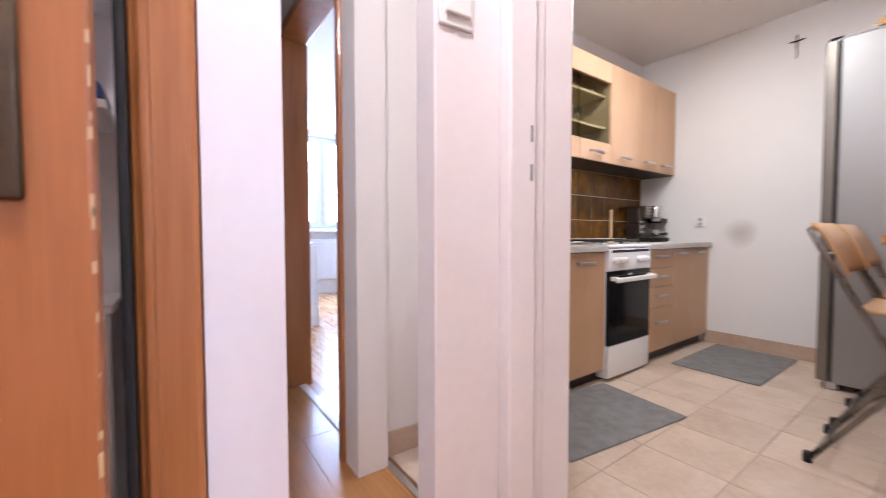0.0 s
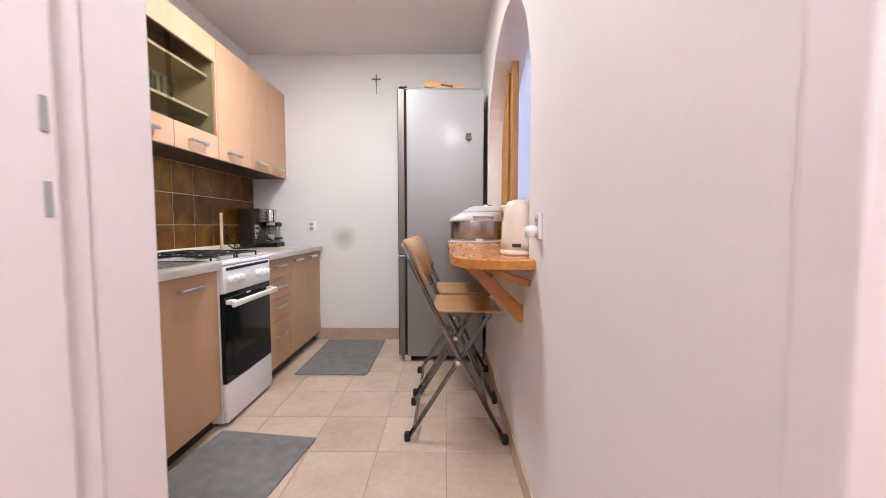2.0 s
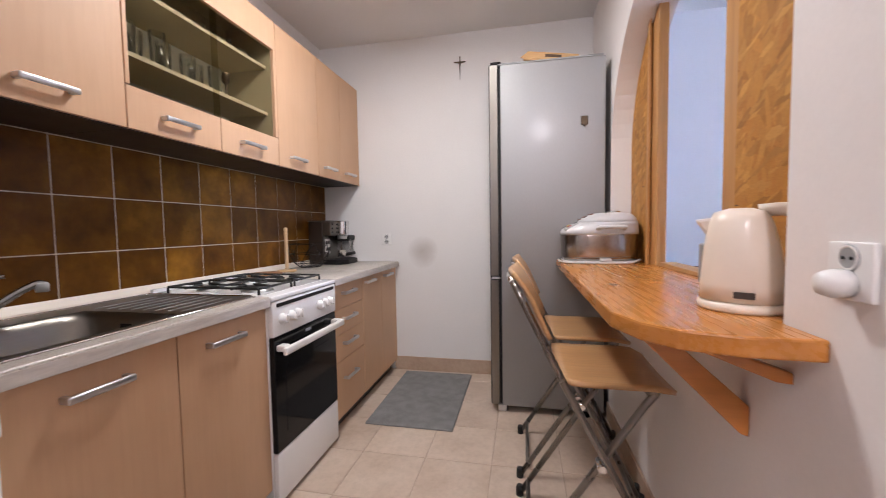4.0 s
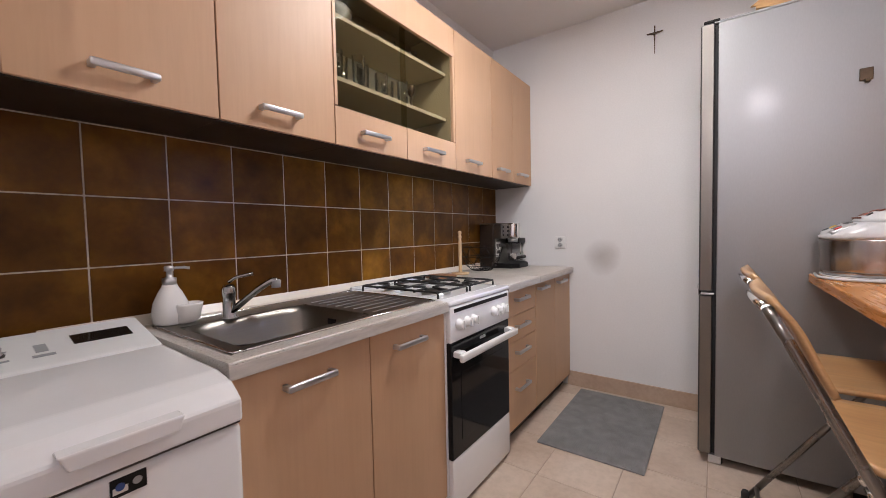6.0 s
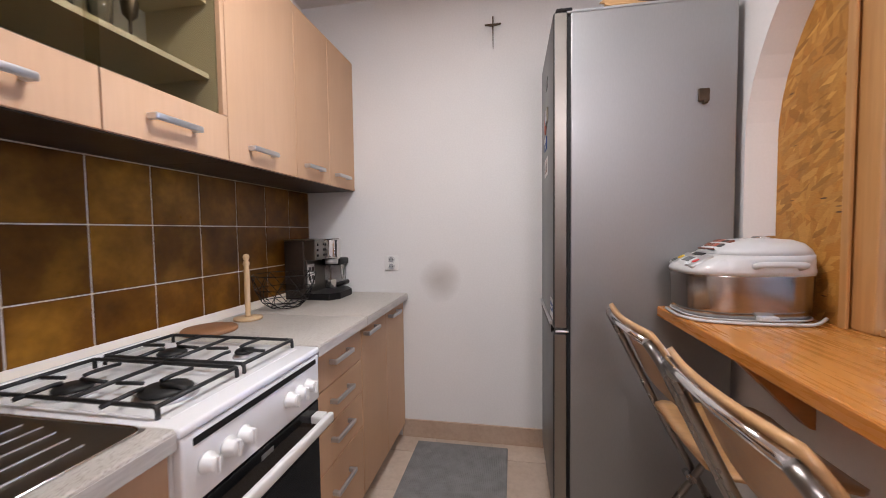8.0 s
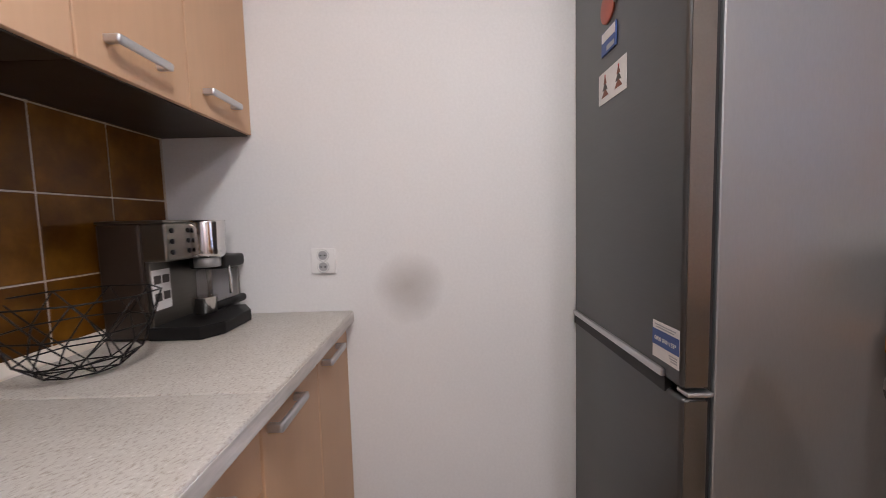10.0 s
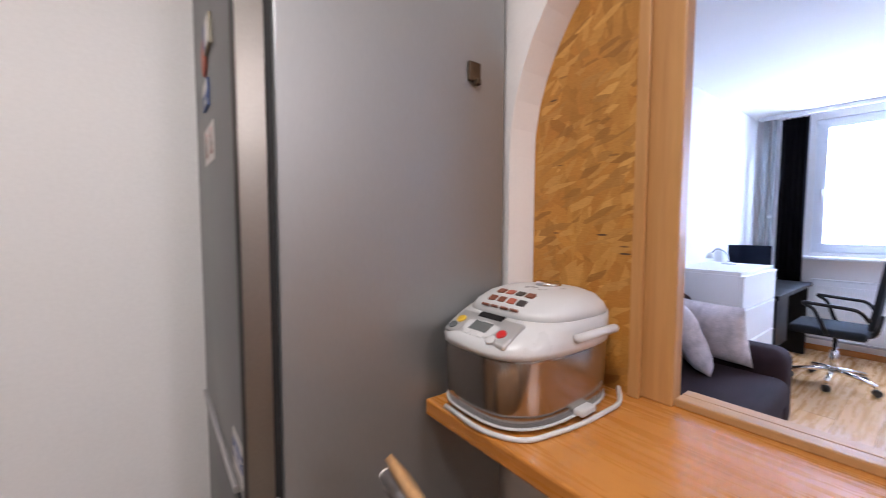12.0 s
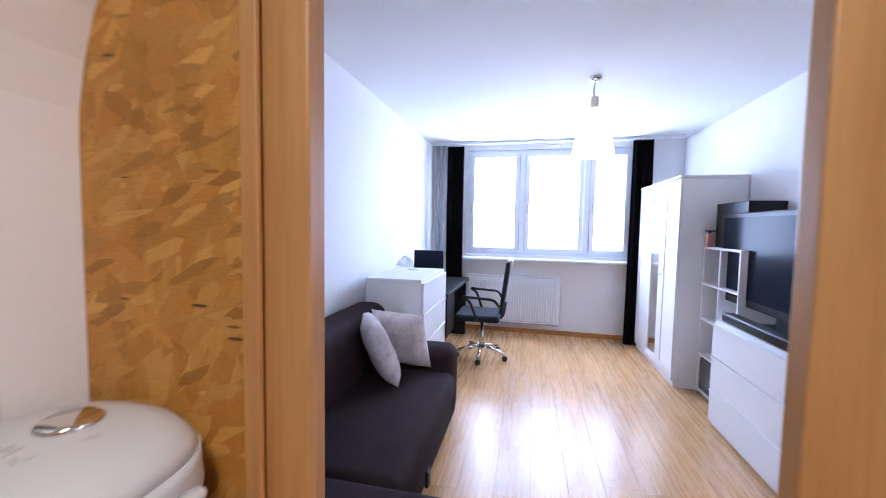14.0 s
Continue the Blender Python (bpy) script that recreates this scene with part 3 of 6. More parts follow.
# ---- windows ----
def window(name, x0, x1, y, out, splits, blind_z):
    """A window in the wall plane y with its blinds; out: +1 or -1, the way outdoors."""
    w = thing(name, ((x0 + x1) / 2, y, WZ0), "white plastic window with pale striped roller blinds drawn", "window", kind="structure")
    f = 0.055
    ya, yb = sorted((y + out * 0.01, y + out * 0.07))
    fr = B()
    box(x0, x1, ya, yb, WZ0, WZ0 + f, 0.005, bm=fr)
    box(x0, x1, ya, yb, WZ1 - f, WZ1, 0.005, bm=fr)
    for s in (x0, *splits, x1):
        a = min(max(s - f * 0.6, x0), x1 - f)
        box(a, a + f * 1.2 if x0 < s < x1 else a + f, ya, yb, WZ0 + f, WZ1 - f, 0.005, bm=fr)
    frame_ob = part("window_frame", fr, M_PVC, w)
    edges = [x0, *splits, x1]
    for a, b in zip(edges, edges[1:]):
        s = B()
        a2, b2 = a + f * 0.75, b - f * 0.75
        ys, ye = sorted((y - out * 0.012, y + out * 0.008))
        for q in ((a2, b2, ys, ye, WZ0 + f * 0.8, WZ0 + f * 1.7), (a2, b2, ys, ye, WZ1 - f * 1.7, WZ1 - f * 0.8), (a2, a2 + f, ys, ye, WZ0 + f * 1.7, WZ1 - f * 1.7), (b2 - f, b2, ys, ye, WZ0 + f * 1.7, WZ1 - f * 1.7)):
            box(*q, 0.004, bm=s)
        sash = part("sash", s, M_PVC, w)
        yb0, yb1 = sorted((y + out * 0.010, y + out * 0.014))
        bl = part("blind", box(a2 + f, b2 - f, yb0, yb1, WZ0 + f * 1.7, WZ1 - f * 1.7), M_BLIND, sash, "pale roller blind, glowing in place of daylight")
        st = B()
        n = 9
        h = (WZ1 - WZ0 - f * 3.4) / n
        for i in range(n):
            z = WZ0 + f * 1.7 + i * h
            box(a2 + f, b2 - f, min(y + out * 0.006, y + out * 0.009), max(y + out * 0.006, y + out * 0.009), z + h * 0.52, z + h * 0.98, bm=st)
        part("blind_band", st, M_BLIND2, sash, "denser cloth bands of the blind, glowing a little weaker")
        hd = B()
        hx = b2 - f * 0.5
        box(hx - 0.008, hx + 0.008, *sorted((y - out * 0.035, y - out * 0.012)), WZ0 + 0.55, WZ0 + 0.66, 0.004, bm=hd)
        part("handle", hd, M_ALU, sash, "grey window handle")
    return w


w1 = window("window_1", WX0, WX1, -4.44, -1, (2.263, 3.072), 1.1)
part("window_sill", box(WX0 - 0.12, WX1 + 0.10, -4.44, -4.27, WZ0 - 0.075, WZ0 - 0.04, 0.008, 3), M_PVC, w1, "white window sill board")
w2 = window("window_2", BX0, BX1, 6.43, 1, (2.45, 3.05), 1.1)
part("window_sill", box(BX0 - 0.1, BX1 + 0.1, 6.27, 6.42, WZ0 - 0.07, WZ0 - 0.035, 0.008, 3), M_PVC, w2, "white window sill board")


# ---- kitchen units ----
def bar_handle(parent, x0, x1, y, z, vertical=False):
    """A satin bar on two feet in front of a door in the plane y."""
    bm = B()
    box(x0, x1, y - 0.032, y - 0.020, z - 0.009, z + 0.009, 0.0055, 3, bm=bm)
    for x in (x0 + 0.001, x1 - 0.015):
        box(x, x + 0.014, y - 0.030, y, z - 0.008, z + 0.008, 0.003, bm=bm)
    return part("handle", bm, M_ALU, parent, "satin aluminium bar handle")


def front(parent, name, x0, x1, z0, z1, y, hx=None, hz=None, mat=None, thick=0.018):
    g = 0.0018
    d = part(name, box(x0 + g, x1 - g, y, y + thick, z0 + g, z1 - g, 0.0018), mat or M_BEECH, parent)
    if hx:
        bar_handle(d, hx[0], hx[1], y, hz)
    return d


BF = 1.824   # faces of the base doors
UF = 2.100   # faces of the wall units


def base_body(t, x0, x1, top=0.825):
    bm = B()
    box(x0, x1, BF + 0.0185, 2.385, 0.10, top, bm=bm)
    part("body", bm, M_BEECH, t)
    part("plinth", box(x0, x1, BF + 0.05, BF + 0.065, FL, 0.10), M_DARKBROWN, t, "dark recessed plinth")


sinkcab = thing("sink_cabinet", (2.3, 2.1, 0), "beech laminate sink cabinet with two doors", "cabinet", "kitchen base cabinets")
base_body(sinkcab, 1.905, 2.685, 0.70)
front(sinkcab, "door", 1.905, 2.305, 0.105, 0.823, BF, (2.02, 2.165), 0.762)
front(sinkcab, "door", 2.305, 2.685, 0.105, 0.823, BF, (2.40, 2.55), 0.762)
drw = thing("drawer_cabinet", (3.38, 2.1, 0), "beech laminate base cabinet with four drawers", "cabinet", "kitchen base cabinets")
base_body(drw, 3.195, 3.578)
for z0, z1, hz in ((0.105, 0.41, 0.31), (0.41, 0.555, 0.50), (0.555, 0.69, 0.634), (0.69, 0.823, 0.772)):
    front(drw, "drawer_front", 3.195, 3.578, z0, z1, BF, (3.295, 3.445), hz)
bc = thing("base_cabinet", (3.88, 2.1, 0), "beech laminate base cabinet with two doors", "cabinet", "kitchen base cabinets")
base_body(bc, 3.582, 4.195)
front(bc, "door", 3.582, 3.89, 0.105, 0.823, BF, (3.60, 3.74), 0.788)
front(bc, "door", 3.89, 4.195, 0.105, 0.823, BF, (3.92, 4.07), 0.788)


def ring_slab(x0, x1, y0, y1, h, z0, z1, r=0.0):
    """A board with a rectangular hole h, in one mesh."""
    bm = bmesh.new()
    out_, inn = [(x0, y0), (x1, y0), (x1, y1), (x0, y1)], [(h[0], h[2]), (h[1], h[2]), (h[1], h[3]), (h[0], h[3])]
    v = {(k, z): [bm.verts.new((*p, zz)) for p in pts] for k, pts in (("o", out_), ("i", inn)) for z, zz in ((0, z0), (1, z1))}
    for a in range(4):
        b = (a + 1) % 4
        bm.faces.new((v["o", 1][a], v["o", 1][b], v["i", 1][b], v["i", 1][a]))
        bm.faces.new((v["o", 0][b], v["o", 0][a], v["i", 0][a], v["i", 0][b]))
        bm.faces.new((v["o", 0][a], v["o", 0][b], v["o", 1][b], v["o", 1][a]))
        bm.faces.new((v["i", 1][a], v["i", 1][b], v["i", 0][b], v["i", 0][a]))
    bmesh.ops.recalc_face_normals(bm, faces=bm.faces)
    if r:
        bm.edges.ensure_lookup_table()
        es = [e for e in bm.edges if all(abs(q.co.z - z1) < 1e-6 and abs(q.co.y - y0) < 1e-6 for q in e.verts)]
        bmesh.ops.bevel(bm, geom=es, offset=r, segments=3, profile=0.5, affect="EDGES")
    return bm


def worktop(name, x0, x1, hole=None, label=""):
    y0, y1, z0, z1 = 1.799, 2.398, WT - 0.038, WT
    bm = ring_slab(x0, x1, y0, y1, hole, z0, z1, 0.006) if hole else box(x0, x1, y0, y1, z0, z1, 0.005, 3)
    top = solid(name, bm, M_COUNTER, label, "worktop")
    part("front_edge", box(x0 + 0.0005, x1 - 0.0005, y0 - 0.0014, y0 + 0.001, z0 + 0.001, z1 - 0.007, 0.0006), M_EDGEBAND, top, "pale streaked edge band")
    return top


worktop("worktop", 1.892, 2.679, (1.950, 2.378, 1.876, 2.242), "speckled grey-beige laminate worktop around the sink")
worktop("worktop", 3.185, 3.5885, None, "speckled grey-beige laminate worktop beside the stove")
worktop("worktop", 3.5900, 4.198, None, "speckled grey-beige laminate worktop in the corner")
bm = B()
prism([(2.398, WT), (2.398, WT + 0.031), (2.388, WT + 0.031), (2.372, WT + 0.006), (2.372, WT)], "x", 1.70, 4.198, bm)
solid("worktop_strip", bm, M_CREAM, "cream sealing strip between worktop and tiles", "sealing strip")


def upper(x0, x1, doors):
    t = thing("wall_cabinet", ((x0 + x1) / 2, 2.25, 1.445), "beech laminate wall cabinet with bar handles", "cabinet", "kitchen wall cabinets")
    part("body", box(x0 + 0.001, x1 - 0.001, UF + 0.019, 2.388, 1.449, 2.165), M_BEECH, t)
    # near-black sheet: the shade beneath the cabinet is put into its colour
    part("underside", box(x0 + 0.001, x1 - 0.001, UF + 0.012, 2.388, 1.4435, 1.4485), M_DARKBROWN, t, "dark underside sheet standing in for shade")
    for a, b, h0, h1 in doors:
        front(t, "door", a, b, 1.445, 2.165, UF, (h0, h1), 1.505)
    return t


upper(1.640, 2.036, [(1.640, 2.036, 1.764, 1.894)])
upper(2.036, 2.429, [(2.036, 2.429, 2.145, 2.282)])
upper(3.206, 3.600, [(3.206, 3.600, 3.295, 3.435)])
upper(3.600, 4.196, [(3.600, 3.895, 3.655, 3.800), (3.895, 4.196, 3.945, 4.092)])

gx0, gx1 = 2.429, 3.206
gc = thing("glass_cabinet", ((gx0 + gx1) / 2, 2.25, 1.445), "beech wall cabinet with glass front, shelves and two flaps", "cabinet", "kitchen wall cabinets")
bm = B()
box(gx0 + 0.001, gx0 + 0.018, UF + 0.02, 2.388, 1.449, 2.165, bm=bm)
box(gx1 - 0.018, gx1 - 0.001, UF + 0.02, 2.388, 1.449, 2.165, bm=bm)
box(gx0 + 0.018, gx1 - 0.018, 2.372, 2.388, 1.449, 2.165, bm=bm)
box(gx0 + 0.018, gx1 - 0.018, UF + 0.02, 2.372, 2.147, 2.165, bm=bm)
box(gx0 + 0.018, gx1 - 0.018, UF + 0.02, 2.372, 1.449, 1.466, bm=bm)
part("carcass", bm, M_CABIN, gc, "olive-toned cabinet lining")
# same dark sheet as under the other wall units, painted-in shade
part("underside", box(gx0 + 0.001, gx1 - 0.001, UF + 0.012, 2.388, 1.4435, 1.4485), M_DARKBROWN, gc, "dark underside sheet standing in for shade")
for z in (1.715, 1.945):
    part("shelf", box(gx0 + 0.019, gx1 - 0.019, UF + 0.045, 2.371, z - 0.016, z, 0.001), M_CABIN, gc, "olive-beige shelf board")
part("top_rail", box(gx0 + 0.002, gx1 - 0.002, UF, UF + 0.018, 2.022, 2.165, 0.0018), M_BEECH, gc)
part("stile", box(gx0 + 0.002, gx0 + 0.016, UF, UF + 0.018, 1.588, 2.022, 0.0018), M_BEECH, gc)
part("stile", box(gx1 - 0.018, gx1 - 0.002, UF, UF + 0.018, 1.588, 2.022, 0.0018), M_BEECH, gc)
mid = 2.820
for a, b, h in ((gx0, mid, (2.545, 2.69)), (mid, gx1, (2.925, 3.075))):
    front(gc, "flap", a, b, 1.445, 1.586, UF, h, 1.508)
for a, b, y in ((gx0 + 0.017, mid + 0.012, UF + 0.010), (mid - 0.012, gx1 - 0.019, UF + 0.017)):
    g = part("glass_pane", box(a, b, y, y + 0.004, 1.588, 2.020), M_GLASSG, gc, "tinted sliding glass pane")
    g.visible_shadow = False

# ---- stove ----
sv = thing("gas_stove", (2.93, 2.1, 0), "white freestanding gas stove with black oven door", "stove")
SX0, SX1, SF = 2.683, 3.176, 1.796
part("body", box(SX0, SX1, SF + 0.022, 2.365, FL + 0.018, 0.843, 0.004), M_WMETAL, sv)
part("hob", box(SX0 - 0.004, SX1 + 0.004, SF - 0.004, 2.368, 0.843, 0.863, 0.007, 3), M_WMETAL, sv)
part("hob_well", box(SX0 + 0.03, SX1 - 0.03, SF + 0.05, 2.32, 0.8615, 0.8642, 0.001), M_WMETAL, sv)
part("lid_rail", box(SX0 + 0.01, SX1 - 0.01, 2.345, 2.362, 0.863, 0.879, 0.004), M_WMETAL, sv)
part("control_panel", box(SX0, SX1, SF - 0.002, SF + 0.022, 0.704, 0.841, 0.006, 3), M_WMETAL, sv)
part("vent_slot", box(SX0 + 0.025, SX1 - 0.02, SF - 0.004, SF, 0.817, 0.832, 0.002), M_BLACK, sv, "black slot above the knobs")
for x in (2.735, 2.792, 2.838, 3.012, 3.058, 3.104):
    k = part("knob", lathe([(0.021, 0), (0.021, 0.006), (0.017, 0.010), (0.016, 0.024), (0.013, 0.027), (0, 0.027)], (x, SF - 0.003, 0.770), 20, m=pose(0, 0, 0, 90, 0, 0)), M_WPLAST, sv)
    part("grip", box(x - 0.003, x + 0.003, SF - 0.036, SF - 0.012, 0.753, 0.787, 0.002), M_WPLAST, k)
od = part("oven_door", box(SX0 + 0.003, SX1 - 0.003, SF, SF + 0.022, 0.250, 0.702, 0.004), M_BGLASS, sv, "black glass oven door")
part("door_window", box(SX0 + 0.07, SX1 - 0.07, SF - 0.0015, SF, 0.31, 0.58, 0.0005), M_BGLASS, od, "darker glass window")
part("badge", box(2.90, 2.945, SF - 0.002, SF, 0.672, 0.684, 0.0004), M_ALU, od, "small grey badge")
bm = B()
box(SX0 + 0.006, SX1 - 0.006, SF - 0.052, SF - 0.034, 0.638, 0.668, 0.006, 3, bm=bm)
for x in (SX0 + 0.015, SX1 - 0.055):
    box(x, x + 0.04, SF - 0.036, SF, 0.648, 0.672, 0.005, bm=bm)
part("handle", bm, M_WPLAST, od, "white bar handle")
part("bottom_drawer", box(SX0 + 0.003, SX1 - 0.003, SF, SF + 0.022, FL + 0.022, 0.246, 0.005, 3), M_WMETAL, sv)
for x in (SX0 + 0.04, SX1 - 0.04):
    part("foot", lathe([(0.018, 0), (0.018, 0.022)], (x, SF + 0.08, FL), 12), M_BLACK, sv)
for x, y, r in ((2.775, 2.16, 0.036), (2.80, 1.945, 0.050), (3.02, 2.155, 0.036), (3.06, 1.955, 0.026)):
    b_ = part("burner", lathe([(r * 1.25, 0), (r * 1.2, 0.008), (r * 0.95, 0.012)], (x, y, 0.864), 28), M_ALU, sv, "grey burner ring")
    part("cap", lathe([(r, 0.012), (r * 1.02, 0.016), (r * 0.9, 0.021), (0, 0.022)], (x, y, 0.864), 28), M_IRON, b_, "black burner cap")


def pan_support(x0, x1, y0, y1, cx):
    bm = B()
    z = 0.889
    r = 0.0048
    tube(arc([(x0, y0, 0.865), (x0, y0, z), (x0, y1, z), (x0, y1, 0.865)], 0.015), r, 8, bm)
    tube(arc([(x1, y0, 0.865), (x1, y0, z), (x1, y1, z), (x1, y1, 0.865)], 0.015), r, 8, bm)
    for y in (y0 + 0.001, (y0 + y1) / 2, y1 - 0.001):
        tube([(x0, y, z), (x1, y, z)], r, 8, bm)
    for y in (y0 + (y1 - y0) * 0.25, y0 + (y1 - y0) * 0.75):
        for s in (-1, 1):
            tube(arc([(cx + s * 0.105, y, z), (cx + s * 0.04, y, z + 0.003), (cx + s * 0.022, y, z + 0.001)], 0.01), r, 8, bm)
            tube([(cx, y + s * 0.09, z), (cx, y + s * 0.024, z + 0.003)], r, 8, bm)
    return part("pan_support", bm, M_IRON, sv, "black wire pan support")


pan_support(2.705, 2.915, 1.865, 2.285, 2.79)
pan_support(2.94, 3.15, 1.865, 2.285, 3.04)

# ---- fridge ----
fr = thing("fridge_freezer", (3.9, 0.75, 0), "tall grey metal fridge-freezer with dark inox doors", "fridge")
FX0, FX1 = 3.622, 4.192
part("body", box(FX0 + 0.006, FX1, 0.436, 0.991, FL + 0.04, 2.012, 0.004), M_FRIDGE, fr)
part("top_cap", box(FX0 + 0.006, FX1, 0.446, 1.006, 2.012, 2.022, 0.003), M_GREYP, fr)
part("gasket", box(FX0 + 0.014, FX1 - 0.008, 0.991, 1.005, FL + 0.05, 2.005), M_RUBBER, fr, "black door gasket")
d1 = part("upper_door", box(FX0, FX1, 1.005, 1.056, 0.828, 2.018, 0.010, 3), M_FRDOOR, fr)
d2 = part("lower_door", box(FX0, FX1, 1.005, 1.056, FL + 0.045, 0.812, 0.010, 3), M_FRDOOR, fr)
part("edge_strip", box(FX0 - 0.0015, FX0 + 0.001, 1.008, 1.050, 0.834, 2.01), M_STEEL, d1, "pale metal door edge")
part("edge_strip", box(FX0 - 0.0015, FX0 + 0.001, 1.008, 1.050, FL + 0.05, 0.806), M_STEEL, d2, "pale metal door edge")
part("grip_slot", box(FX0 + 0.05, FX1 - 0.002, 1.044, 1.0585, 0.804, 0.832), M_BLACK, d1, "black grip slot between the doors")
part("grip_rail", box(FX0 + 0.055, FX1 - 0.004, 1.050, 1.064, 0.832, 0.848, 0.003), M_ALU, d1, "pale metal grip rail")
part("hinge", box(FX0 - 0.006, FX0 + 0.03, 0.998, 1.048, 0.815, 0.824, 0.003), M_ALU, fr, "metal middle hinge")
part("hinge", box(FX0 + 0.004, FX0 + 0.05, 0.986, 1.046, 2.018, 2.032, 0.005), M_BLACK, fr, "dark top hinge cover")
part("base_grille", box(FX0 + 0.01, FX1 - 0.01, 0.966, 1.016, FL + 0.004, FL + 0.042, 0.003), M_ALU, fr)
for x in (FX0 + 0.04, FX1 - 0.04):
    for y in (0.52, 0.98):
        part("foot", lathe([(0.02, 0), (0.02, 0.042)], (x, y, FL), 12), M_BLACK, fr)
part("display", box(3.86, 3.93, 1.056, 1.0575, 1.83, 1.875, 0.0005), M_BGLASS, d1, "small dark display")

# ---- washing machine ----
wm = thing("washing_machine", (1.69, 2.05, 0), "white top-loading washing machine with slanted control panel", "washing machine")
WA, WB, WF, WK = 1.557, 1.880, 1.728, 2.335
part("body", box(WA, WB, WF, WK, FL + 0.012, 0.768, 0.012, 3), M_WMETAL, wm)
lid = part("lid", prism([(WF - 0.006, 0.773), (WF - 0.006, 0.815), (WF + 0.03, 0.842), (WF + 0.09, 0.854), (2.11, 0.860), (2.11, 0.773)], "x", WA + 0.001, WB, r=0.006), M_WMETAL, wm)
part("lid_grip", prism([(1.625, 0.828), (1.636, 0.802), (1.772, 0.802), (1.780, 0.828)], "y", WF - 0.018, WF + 0.02, r=0.003), M_WMETAL, lid, "raised grip edge")
part("lid_gap", box(WA + 0.003, WB - 0.003, WF + 0.003, 2.10, 0.7675, 0.7735), M_PRINT, wm, "dark gap under the lid")
cp = part("control_panel", prism([(2.113, 0.772), (2.113, 0.863), (2.30, 0.906), (2.332, 0.901), (2.332, 0.772)], "x", WA + 0.001, WB, r=0.006), M_WPLAST, wm)


def on_panel(name, x0, x1, v0, v1, mat, label, h=0.0015):
    """A flat mark on the slanted panel; v runs from its front edge to its back."""
    def at(v):
        return 2.113 + 0.187 * v, 0.863 + 0.043 * v
    (ya, za), (yb, zb) = at(v0), at(v1)
    return part(name, prism([(ya, za - 0.004), (ya, za + h), (yb, zb + h), (yb, zb - 0.004)], "x", x0, x1), mat, cp, label)


on_panel("display", 1.735, 1.845, 0.45, 0.72, M_BGLASS, "dark display window")
on_panel("badge", 1.672, 1.692, 0.40, 0.60, M_GREYP, "small grey badge shape")
for i in range(4):
    on_panel("print_line", 1.592, 1.632 - 0.004 * (i % 2), 0.30 + 0.12 * i, 0.33 + 0.12 * i, M_GREYP, "grey printed line")
on_panel("print_line", 1.664, 1.70, 0.27, 0.32, M_GREYP, "grey printed line")
bd = part("badge_plate", box(1.681, 1.727, WF - 0.002, WF + 0.001, 0.730, 0.759, 0.001), M_BLACK, wm, "dark rating badge with two dial marks")
part("picture_mark", box(1.684, 1.7025, WF - 0.0026, WF - 0.001, 0.736, 0.746), M_PAPER, bd, "white picture field")
for x, mt in ((1.693, M_BLUE), (1.7145, M_GREYP)):
    part("dial_mark", lathe([(0.006, 0), (0.006, 0.001)], (x, WF - 0.0024, 0.746), 16, m=pose(0, 0, 0, 90, 0, 0)), mt, bd)
part("dial_ring", lathe([(0.029, -0.002), (0.029, 0.0012), (0.025, 0.0012)], (1.601, 2.205, 0.8845), 32, m=None), M_PRINT, cp, "dark printed ring")
kb = part("dial", lathe([(0.024, -0.006), (0.024, 0.016), (0.022, 0.019), (0, 0.019)], (1.601, 2.205, 0.8845), 32), M_ALU, cp, "silver programme dial")
for x in (WA + 0.03, WB - 0.03):
    for y in (WF + 0.05, WK - 0.05):
        part("foot", lathe([(0.02, 0), (0.02, 0.014)], (x, y, FL), 12), M_BLACK, wm)

# ---- bar shelf in the arch ----
BZ = 0.928
bar = thing("bar_shelf", (2.9, 0.5, 0.895), "lacquered orange pine bar shelf on wooden brackets", "bar counter")
bm = B()
out = [(2.229, 0.25), (2.229, 0.4055), (2.112, 0.4055), (2.118, 0.52), (2.148, 0.608), (2.20, 0.655), (2.29, 0.688), (3.616, 0.690), (3.616, 0.424), (3.632, 0.424), (3.632, 0.25)]
prism(out, "z", BZ - 0.037, BZ, bm, 0.005)
bar_top = part("board", bm, M_PINE, bar)


def bracket(x):
    bm = B()
    prism([(0.645, 0.8905), (0.585, 0.8905), (0.406, 0.725), (0.406, 0.660), (0.422, 0.665)], "x", x - 0.022, x + 0.022, bm, 0.003)
    return part("bracket", bm, M_PINE_Y, bar, "slanted pine bracket")


bracket(2.34)
bracket(3.30)
part("batten", prism([(0.585, 0.8905), (0.535, 0.8905), (0.406, 0.845), (0.406, 0.825), (0.432, 0.828)], "x", 2.19, 2.215, r=0.003), M_PINE_Y, bar, "thin pine strut")

# board infill and frame inside the arch
inf = thing("arch_frame", (2.93, 0.31, BZ), "pine posts and strand board panels inside the arch", "frame")


def infill(x0, x1):
    c = [(x, z) for x, z in arch_curve(ARCH_X0, ARCH_X1, SPRING, RISE, 90)]
    top = [(x, z - 0.001) for x, z in c if x0 < x < x1]
    def zat(x):
        q = max(-1, min(1, (x - (ARCH_X0 + ARCH_X1) / 2) / ((ARCH_X1 - ARCH_X0) / 2)))
        return SPRING + RISE * math.sqrt(1 - q * q) - 0.001
    poly = [(x0, BZ), (x0, zat(x0))] + top + [(x1, zat(x1)), (x1, BZ)]
    return poly


